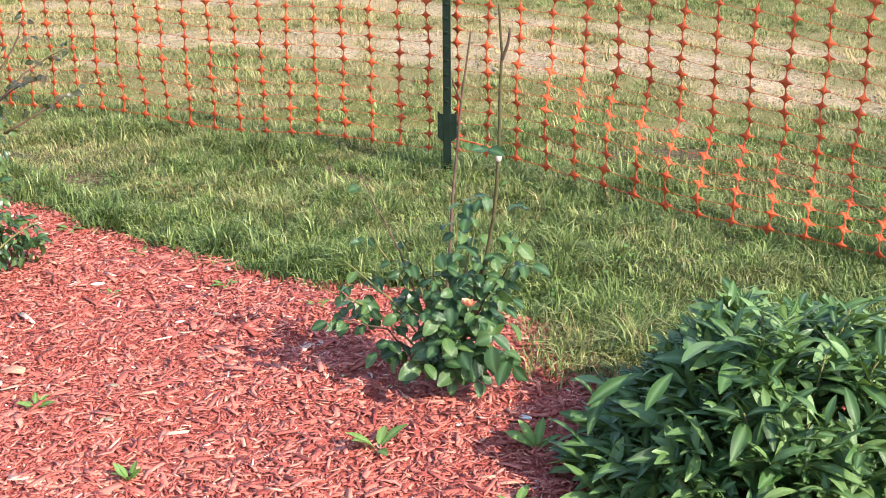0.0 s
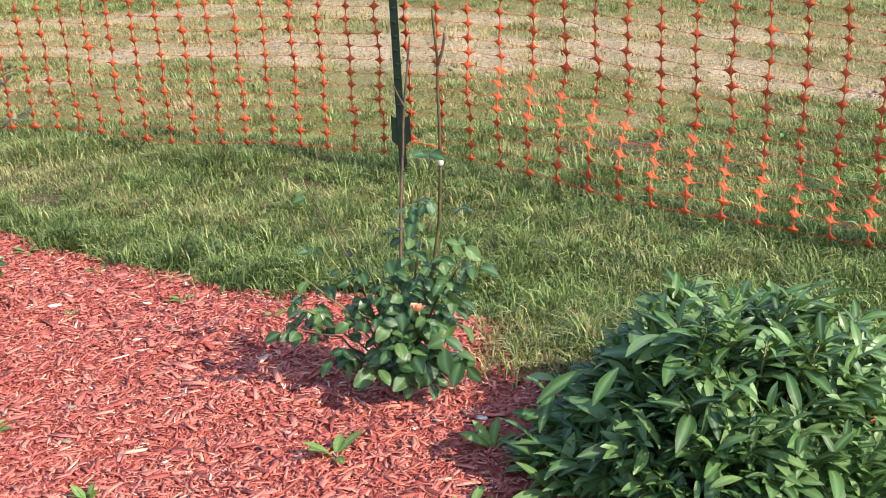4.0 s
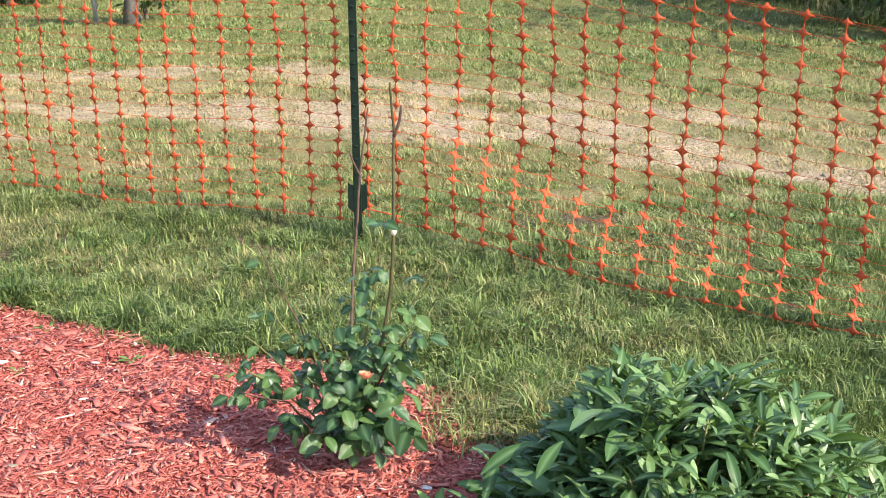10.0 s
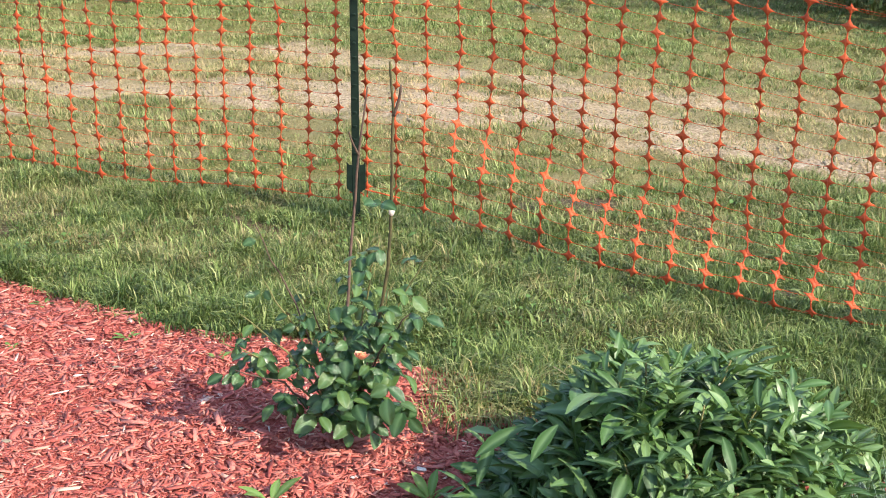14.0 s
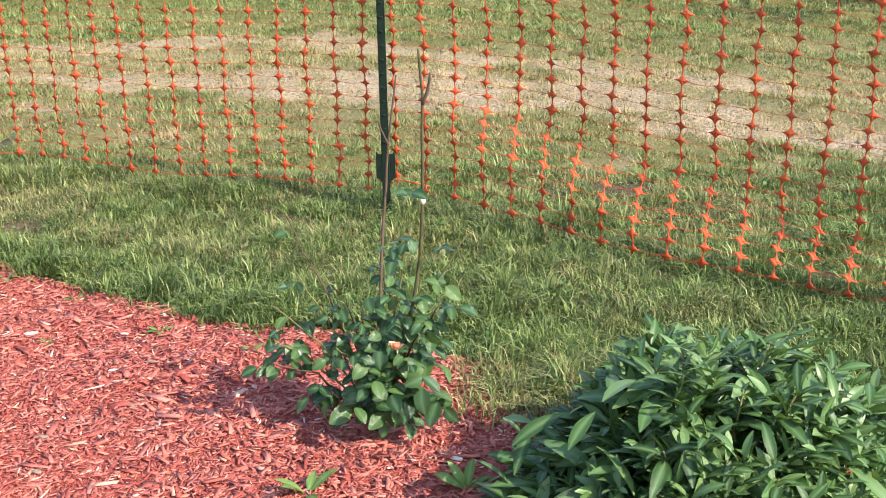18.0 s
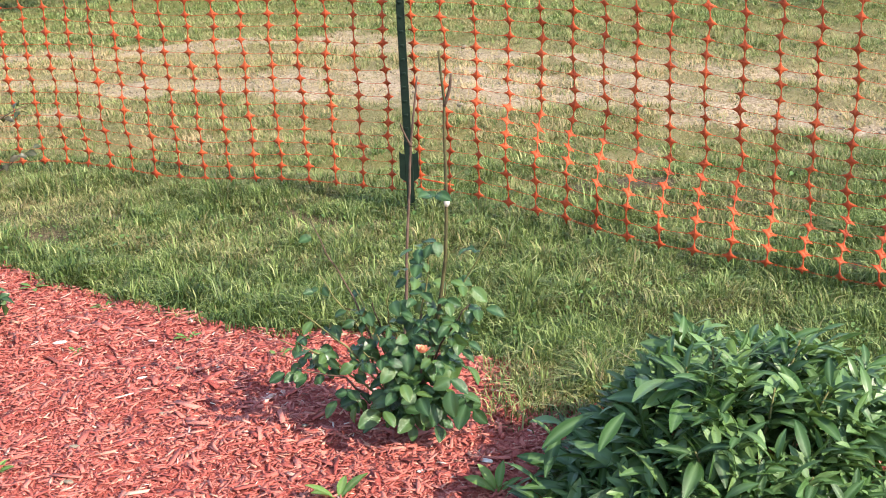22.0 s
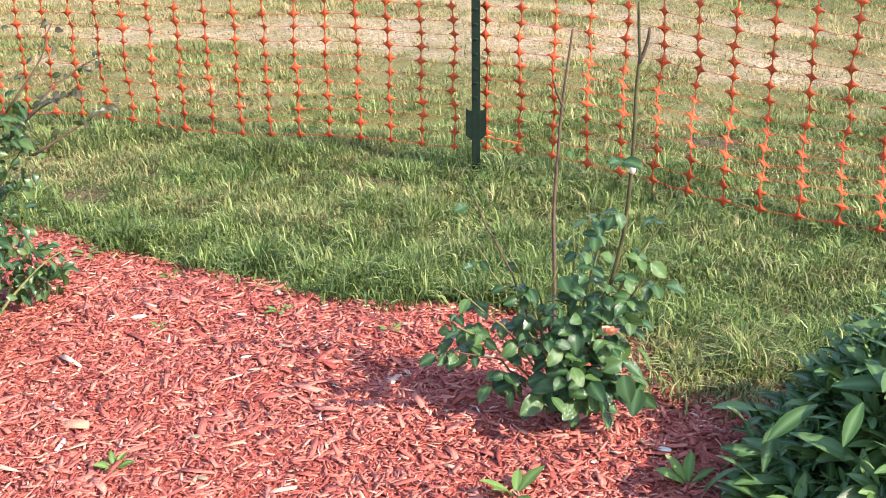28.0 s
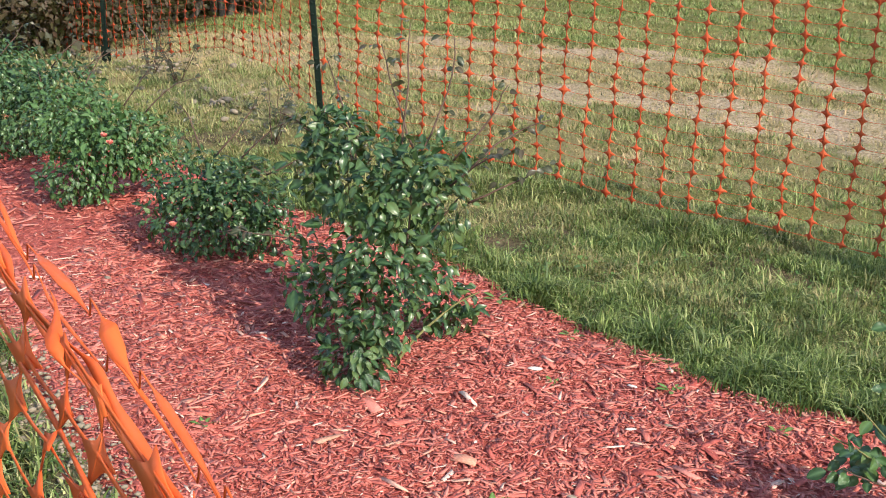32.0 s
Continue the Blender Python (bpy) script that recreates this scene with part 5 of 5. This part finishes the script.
def build_litter():
    r = np.random.default_rng(111)
    # pale flakes and stones on the mulch
    curl, flat, pip, stick = ("bleached white curl of wood on the mulch", "bleached white flat piece of wood on the mulch", "small pale stone lying on the mulch", "dark red splinter of bark on the mulch")
    for (x, y, s, mat, name, label) in ((0.33, 2.645, 0.034, M_PALE, "wood_flake", curl), (-1.02, 3.425, 0.044, M_PALE, "wood_flake", flat), (-0.755, 2.775, 0.036, M_STONE, "stone", pip),
                                        (-0.71, 2.605, 0.026, M_STONE, "stone", pip), (-0.59, 3.225, 0.026, M_STONE, "stone", pip), (-0.57, 2.96, 0.022, M_STONE, "stone", pip), (-0.16, 2.87, 0.02, M_STONE, "stone", pip),
                                        (0.17, 2.62, 0.022, M_PALE, "wood_flake", curl), (-0.68, 3.16, 0.03, M_PALE, "wood_flake", flat), (-0.73, 3.44, 0.03, M_PALE, "wood_flake", flat), (-2.62, 3.61, 0.03, M_STONE, "stone", pip),
                                        (-0.19, 2.45, 0.06, M_BARK, "bark_splinter", stick), (0.22, 2.33, 0.06, M_BARK, "bark_splinter", stick), (-0.36, 2.68, 0.02, M_BARK, "bark_splinter", stick)):
        bm = pebble(r, 0.6 if name == "stone" else 0.35)
        bmesh.ops.transform(bm, matrix=pose(0, 0, 0, 0, 0, -30 if mat is M_BARK else r.uniform(-25, 25)) @ Matrix.Diagonal((s, s * (0.2 if mat is M_BARK else r.uniform(0.4, 0.7)), s * (0.35 if mat is M_BARK else 0.6), 1)), verts=bm.verts)
        ob = part(name, bm, mat)
        ob.location = (x, y, float(bed_height(x, y)) + (0.008 if mat is M_BARK else s * 0.12 + 0.003))
        tagged(ob, label, name.replace("_", " "), "litter on the mulch")
    # gravel where the mulch meets the grass, and along the wheel tracks
    def gravel(name, label, n, place, size):
        base = pebble(r, 0.6, 1)
        base.verts.ensure_lookup_table()
        co, fs = np.array([v.co for v in base.verts]), np.array([[v.index for v in f.verts] for f in base.faces])
        base.free()
        x, y = place(n)
        sz = size * np.exp(r.normal(0, 0.45, len(x)))
        a = r.uniform(0, 6.3, len(x))
        al = np.stack([np.cos(a), np.sin(a), 0 * a], 1)
        m = frames_of(np.stack([x, y, lie(x, y) + sz * 0.1 + 0.008], 1), al, np.stack([r.normal(0, 0.2, len(x)), 0 * x, 1 + 0 * x], 1), np.stack([sz, sz * 0.7, sz], 1))
        c, f = many(co, fs, m)
        tagged(hang(name, mesh_of(name, c, f, M_STONE, True)), label, "gravel", kind="stuff")

    def by_bed(n):
        x = r.uniform(-2.5, -1.2, n)
        return x, np.interp(x, FRONT[:, 0], FRONT[:, 1]) + r.normal(-0.02, 0.07, n)

    def by_track(n):
        x, y = r.uniform(-7, 4, n * 6), r.uniform(5.3, 10.5, n * 6)
        ok = track(x, y) > r.uniform(0.45, 1.3, n * 6)
        return x[ok][:n], y[ok][:n]

    def by_post(n):
        return np.concatenate([r.normal(-3.75, 0.25, n // 2), r.normal(-5.0, 0.35, n - n // 2)]), np.concatenate([r.normal(6.2, 0.2, n // 2), r.normal(7.3, 0.15, n - n // 2)])

    gravel("edge_gravel", "pale gravel showing between mulch and grass", 900, by_bed, 0.010)
    gravel("track_gravel", "scattered pale stones on the dirt track", 2600, by_track, 0.011)
    gravel("post_gravel", "pale rubble showing round the fence posts", 320, by_post, 0.024)


# ---------------------------------------------------------------- the wood and the near fence
def woodland(name, label, at, tall, wide, leaves, size, brown, seed, trunks=3, low=0.05):
    r = np.random.default_rng(seed)
    z = float(lie(*at))
    ob = thing(name, label, "tree" if name == "tree" else "shrub", (*at, z), "edge of the wood")
    blobs = []
    for k in range(trunks):
        tip = (r.uniform(-0.5, 0.5) * wide, r.uniform(-0.5, 0.5) * wide, tall * r.uniform(0.7, 1.0))
        foot = (r.normal(0, 0.06) * wide, r.normal(0, 0.06) * wide, -0.1)
        p = bent(foot, tip, (r.normal(0, 0.1), r.normal(0, 0.1), 0.0), 6)
        r0 = 0.022 * tall
        part("trunk" if name == "tree" else "stem", tube(p, [r0 * (1 - 0.75 * i / 6) for i in range(7)], 7), M_TRUNK, ob)
        for q in p[2:]:
            e = np.array(q) + r.normal(0, 1, 3) * np.array([wide * 0.35, wide * 0.35, tall * 0.08])
            part("limb", tube(bent(q, e, (0, 0, 0.05), 3), [r0 * 0.35, r0 * 0.28, r0 * 0.2, r0 * 0.1], 5), M_TRUNK, ob)
            blobs.append((tuple(e), tuple(np.array([0.32, 0.32, 0.2]) * wide * r.uniform(0.6, 1.1))))
    for k in range(9):
        blobs.append(((r.uniform(-0.5, 0.5) * wide, r.uniform(-0.5, 0.5) * wide, tall * low + r.uniform(0.1, 0.8)), tuple(np.array([0.36, 0.36, 0.28]) * wide * r.uniform(0.7, 1.1))))
    m = crown(r, blobs, leaves, size, None, 0.6)
    m = m[m[:, 2, 3] > (tall * low if low > 0.2 else 0.02)]
    co, fs = np.array([(0, 0, 0), (0.3, 0.45, 0.06), (0, 1.0, -0.12), (-0.3, 0.45, 0.06)]), np.array([(0, 1, 2), (0, 2, 3)])
    c, f = many(co, fs, m)
    tint = np.repeat(np.clip(brown + 0.4 * wave(m[:, 0, 3] * 2, m[:, 2, 3] * 2, 0.6, seed) + r.normal(0, 0.2, len(m)), 0, 1), len(co))
    tagged(hang("crown", mesh_of("crown", c, f, M_WOOD, True, tint=tint), ob), kind="stuff")
    return ob


def build_wood():
    r = np.random.default_rng(121)
    dark, light = "dense woodland shrub with dark and rusty leaves", "woodland shrub with green leaves beside the field"
    for k, (x, y, tall, wide, brown) in enumerate(((-7.3, 8.3, 2.4, 1.5, 0.5), (-7.6, 9.6, 2.8, 1.8, 0.6), (-7.4, 10.9, 2.6, 1.6, 0.45), (-7.7, 12.3, 3.0, 1.8, 0.5), (-8.0, 14.2, 3.2, 2.0, 0.3), (-9.4, 9.4, 3.6, 2.2, 0.5),
                                                  (-9.6, 11.8, 3.8, 2.2, 0.4), (-8.8, 7.4, 2.2, 1.3, 0.1), (-10.0, 14.6, 4.2, 2.6, 0.2), (-6.9, 13.2, 2.4, 1.5, 0.1), (-6.9, 15.0, 2.6, 1.5, 0.1), (-6.8, 17.0, 3.0, 1.7, 0.05), (-6.8, 19.4, 3.2, 2.0, 0.1), (-5.9, 17.6, 2.8, 1.8, 0.15), (-5.4, 19.0, 3.0, 2.0, 0.1), (-4.7, 20.0, 3.0, 2.0, 0.1), (-6.1, 15.4, 2.4, 1.4, 0.0))):
        woodland("shrub", dark if brown > 0.35 else light, (x + 0.75, y), tall, wide, 6500, 0.062, brown, 130 + k)
    # low dead brush before the shrubs, its dark brown also standing in for the wood's shade
    for k in range(9):
        woodland("shrub", "dense dead brush with dark brown leaves beside the field", (-6.12 - 0.2 * (k == 0) + 0.1 * r.normal(), 8.1 + 0.55 * k), 1.7 + 0.3 * r.uniform(), 0.85, 5200, 0.05, 0.95, 200 + k, 3, 0.02)
    for k, (x, y, tall, wide) in enumerate(((4.65, 10.3, 2.2, 1.3), (4.45, 11.8, 2.4, 1.3), (4.25, 13.4, 2.6, 1.4), (4.1, 15.2, 2.8, 1.6), (6.0, 11.6, 3.2, 2.0), (5.9, 14.2, 3.4, 2.0))):
        woodland("shrub", light, (x, y), tall, wide, 6000, 0.06, 0.0, 150 + k)
    for k, x in enumerate((-4.2, -2.0, 0.2, 2.6, 5.2)):
        woodland("tree", "leafy tree at the far side of the field", (x, 21.5 + r.uniform(0, 2)), 5.0, 2.6, 2200, 0.15, 0.1, 160 + k, 2)
    woodland("tree", "slim tree with grey bark standing in the field", (-2.98, 11.5), 3.6, 1.2, 1500, 0.09, 0.05, 170, 1, 0.42)
    woodland("shrub", "yellow-green sapling beside the tree trunk", (-2.72, 12.0), 1.15, 0.62, 900, 0.06, 0.0, 171, 2)
    stake = part("wooden_stake", tube([(0, 0, -0.15), (0.0, 0, 0.6), (0.01, 0, 1.3)], [0.024, 0.023, 0.022], 8), M_RUST)
    stake.location = (-3.22, 12.0, float(lie(-3.22, 12.0)))
    tagged(stake, "pale weathered wooden stake beside the tree", "stake")


def strip(p, w, thick=0.0006):
    """A flat plastic ribbon: centre line and half-width vectors."""
    n = np.cross(np.gradient(p, axis=0), w)
    n = n / np.maximum(np.linalg.norm(n, axis=1, keepdims=True), 1e-9) * thick
    q = np.stack([p - w - n, p + w - n, p + w + n, p - w + n], 1)
    i, e = np.arange(len(p) - 1)[:, None] * 4, np.arange(4)[None]
    return q.reshape(-1, 3), np.stack([i + e, i + (e + 1) % 4, i + 4 + (e + 1) % 4, i + 4 + e], 2).reshape(-1, 4)


def build_near_fence():
    r = np.random.default_rng(55)
    line = smooth_line([(-0.54, 0.79), (-0.75, 0.97), (-0.98, 1.15), (-1.37, 1.45), (-1.9, 1.86), (-2.6, 2.4)])
    net = Net(line, lambda u: 0.115 + 0.012 * wave(u, 0 * u, 0.8, 51), lambda u, v: -0.10 * (1 - v) + (1 - v) * (0.06 * np.sin(v * 9 + u * 7) + 0.06 * wave(u * 1.5, v * 2, 0.8, 52)), 50, 20, 3.2)
    fence = thing("safety_fence", "slack orange plastic safety net on the lawn side of the bed", "fence", (0, 0, 0))
    spots = [(-0.50, 0.80), (-1.56, 1.60)]
    cuts = [0.02 * int(np.argmin(np.linalg.norm(line - np.array(p), axis=1))) for p in spots] + [net.length - 0.1]
    for a, b in zip(cuts, cuts[1:]):
        hang("net_panel", net.mesh(a + 0.001, b, (0.031, 0.027), 0.0018, 0.0006, 0.0019, (0.0006, 0.004), M_NET_LIT), fence)
    # the stretched upper edge has doubled over into loose flat ribbons
    across = np.array([0.6, 0.8, 0.0])
    for k, (rise, out, wide) in enumerate(((0.0, 0.010, 0.0066), (-0.035, 0.018, 0.0055), (-0.07, -0.016, 0.0032))):
        u = np.arange(cuts[0], cuts[1], 0.015)
        p = net.at(u, np.full(len(u), 20.0))
        p[:, 2] += rise + 0.010 * wave(u * 3, 0 * u, 0.9, 55 + k)
        p[:, :2] += np.array([0.6, 0.8]) * (out + 0.008 * wave(u * 2.5, 0 * u + k, 0.8, 58 + k))[:, None]
        a = 0.9 + 1.1 * wave(u * 2.2, 0 * u + k, 0.9, 61 + k)
        w = (across * np.cos(a)[:, None] + np.array([0, 0, 1.0]) * np.sin(a)[:, None]) * (wide * np.clip(0.75 + 0.75 * wave(u * 6, 0 * u, 0.9, 64 + k), 0.12, 1.7))[:, None]
        hang("ribbon", mesh_of("ribbon", *strip(p, w), M_NET_LIT), fence)
    # a torn row of the net flops towards the bed: a chain of long shards, thin between them
    u = np.arange(cuts[0], cuts[1], 0.006)
    for k, (rise, out, wide, pitch) in enumerate(((0.020, 0.032, 0.0074, 0.19), (-0.028, 0.046, 0.0022, 0.27))):
        beat = (u / pitch + 0.12 * wave(u, 0 * u, 1.1, 71 + k)) % 1.0
        p = net.at(u, np.full(len(u), 20.0))
        p[:, 2] += rise + 0.022 * (beat - 0.5) + 0.006 * wave(u * 2, 0 * u, 1.0, 74 + k)
        p[:, :2] += np.array([0.6, 0.8]) * (out + 0.012 * wave(u * 2, 0 * u + k, 0.9, 77 + k))[:, None]
        half = 0.0009 + wide * np.clip(1.4 * np.sin(math.pi * np.clip(beat / 0.8, 0, 1) ** 1.7) ** 1.4, 0, 1) * np.clip(0.75 + 0.5 * wave(u, 0 * u, 2.0, 80 + k), 0.2, 1.2)
        a = 0.15 + 0.5 * wave(u * 2.0, 0 * u + k, 0.9, 83 + k)
        w = (across * np.cos(a)[:, None] + np.array([0, 0, 1.0]) * np.sin(a)[:, None]) * half[:, None]
        hang("torn_hem", mesh_of("torn_hem", *strip(p, w), M_NET_LIT), fence)
    # torn ends that stick up
    way = np.array([-0.79, 0.61, 0.0])
    for k, u0 in enumerate(np.arange(cuts[0] + 0.07, cuts[1] - 0.05, 0.40)):
        top = net.at(np.array([u0]), np.array([20.0]))[0]
        e = np.linspace(0, 1, 15)
        up, along, out = r.uniform(0.015, 0.035), r.uniform(0.05, 0.12), r.uniform(0.0, 0.05)
        p = top + np.stack([up * (e * 2.2 - 1.2)], 1) * [0, 0, 1.0] + way * (along * e * e)[:, None] + across * (out * e + 0.010 * np.sin(e * 7 + k))[:, None]
        a = r.uniform(0, 3.1) + e * r.uniform(0.8, 2.4)
        half = 0.0012 + r.uniform(0.007, 0.011) * np.exp(-((e - 0.62) / 0.15) ** 2)
        half[-1] = 0.0004
        w = (across * np.cos(a)[:, None] + way * np.sin(a)[:, None]) * half[:, None]
        hang("torn_strand", mesh_of("torn_strand", *strip(p, w), M_NET_LIT), fence)
    t_post((-1.58, 1.60, float(lie(-1.58, 1.60))), (0.02, 0.05), 0.64)
    t_post((-0.50, 0.78, float(lie(-0.50, 0.78))), (0.0, 0.0), 1.10)
    # a twist of net ties the foot of the far fence to the first post
    tie = [(0.026 * math.cos(a), 0.022 * math.sin(a) + 0.006, 0.118 + 0.004 * a) for a in np.linspace(0, 6.6, 14)] + [(0.06, -0.01, 0.14), (0.11, 0.0, 0.125), (0.17, 0.0, 0.11)]
    ob = part("net_tie", tube(tie, [0.0032] * len(tie), 6), M_NET)
    ob.location = (0.0, 4.62, float(lie(0.0, 4.62)))
    tagged(ob, "twisted strip of orange net tied round the post", "tie")


def build_lawn_weeds():
    """Clover and other broad leaves among the grass."""
    r = np.random.default_rng(181)
    co, fs, vein = leaf_shape(0.8, 0.1, 0.1, 0.5, 3)
    spots = [(0.12, 4.50, 0.16, 200), (-0.45, 4.45, 0.25, 160), (-1.1, 4.3, 0.3, 160), (1.35, 3.30, 0.12, 130), (0.75, 3.75, 0.2, 120), (-1.5, 4.35, 0.2, 120), (0.3, 5.6, 0.5, 300), (1.3, 4.9, 0.5, 300), (-1.2, 5.7, 0.5, 260), (1.9, 3.1, 0.25, 160), (0.45, 3.55, 0.2, 120), (-2.0, 2.4, 0.3, 260), (-1.6, 1.9, 0.3, 200)]
    pos = np.concatenate([np.stack([r.normal(x, s, n * 2 // 3), r.normal(y, s * 0.6, n * 2 // 3)], 1) for x, y, s, n in spots])
    pos = pos[bed_depth(pos[:, 0], pos[:, 1]) < -0.02]
    n = len(pos)
    a = r.uniform(0, 6.3, n)
    m = frames_of(np.stack([pos[:, 0], pos[:, 1], lie(pos[:, 0], pos[:, 1]) + r.uniform(0.015, 0.055, n)], 1), np.stack([np.cos(a), np.sin(a), r.uniform(-0.1, 0.6, n)], 1),
                  np.stack([r.normal(0, 0.3, n), r.normal(-0.1, 0.3, n), np.ones(n)], 1), np.exp(r.normal(math.log(0.011), 0.35, n)))
    c, f = many(co, fs, m)
    tagged(hang("clover", mesh_of("clover", c, f, M_CLOVER, True, vein=np.tile(vein, n))), "patches of clover and broad-leaved weeds in the grass", "clover", kind="stuff")


def build_dry_weeds():
    """Brown-leaved weeds that stand in the rough grass by the posts."""
    r = np.random.default_rng(191)
    co, fs, vein = leaf_shape(0.55, 0.15, 0.2, 0.5, 3)
    for x, y, tall in ((-4.55, 7.0, 0.34), (-4.2, 6.75, 0.26), (-2.85, 5.35, 0.30), (-2.3, 5.05, 0.24)):
        ob = thing("dry_weed", "brown-leaved weed standing in the rough grass", "weed", (x, y, float(lie(x, y))), "dry weeds")
        sprays = []
        for k in range(8):
            a = r.uniform(0, 6.3)
            tip = (0.16 * math.cos(a) * r.uniform(0.3, 1.2), 0.16 * math.sin(a) * r.uniform(0.3, 1.2), tall * r.uniform(0.6, 1.05))
            p = bent((0.01 * math.cos(a), 0.01 * math.sin(a), -0.02), tip, (0, 0, 0.02), 6, r)
            part("stem", tube(p, [0.003 - 0.0018 * i / 6 for i in range(7)], 4), M_OLD_CANE, ob)
            for q in p[2:]:
                sprays.append(rose_spray(r, q, (r.normal(), r.normal(), r.uniform(-0.2, 0.5)), 0.02))
        m = np.concatenate(sprays)
        c, f = many(co, fs, m)
        tagged(hang("foliage", mesh_of("foliage", c, f, M_YOUNG, True, vein=np.tile(vein, len(m))), ob), kind="stuff")


M_CLOVER = leaf_material("clover_leaf", (0.035, 0.085, 0.016), (0.065, 0.135, 0.028), (0.12, 0.21, 0.05), 0.5, 0.25, vein=(0.14, 0.22, 0.08))
M_MUM_DARK = leaf_material("bright_rose_leaf", (0.018, 0.048, 0.014), (0.038, 0.09, 0.024), (0.075, 0.15, 0.04), 0.38, 0.16, vein=(0.12, 0.2, 0.08))

# ---------------------------------------------------------------- the place
build_ground()
BED = build_bed()
build_fence()
for (px, py), lean, tall in zip(POSTS, ((0.0, 0.0), (0.02, -0.07), (0.0, -0.02), (0.0, -0.1)), (1.25, 1.25, 1.25, 1.25)):
    t_post((px, py, float(lie(px, py)) - (0.12 if px < -2 else 0.0)), lean, tall)
build_near_fence()
build_wood()
build_perennial()
build_rose()
build_bushes()
build_mums()
build_weeds()
build_litter()
build_lawn_weeds()
build_dry_weeds()
build_lawn()
build_chips(BED)
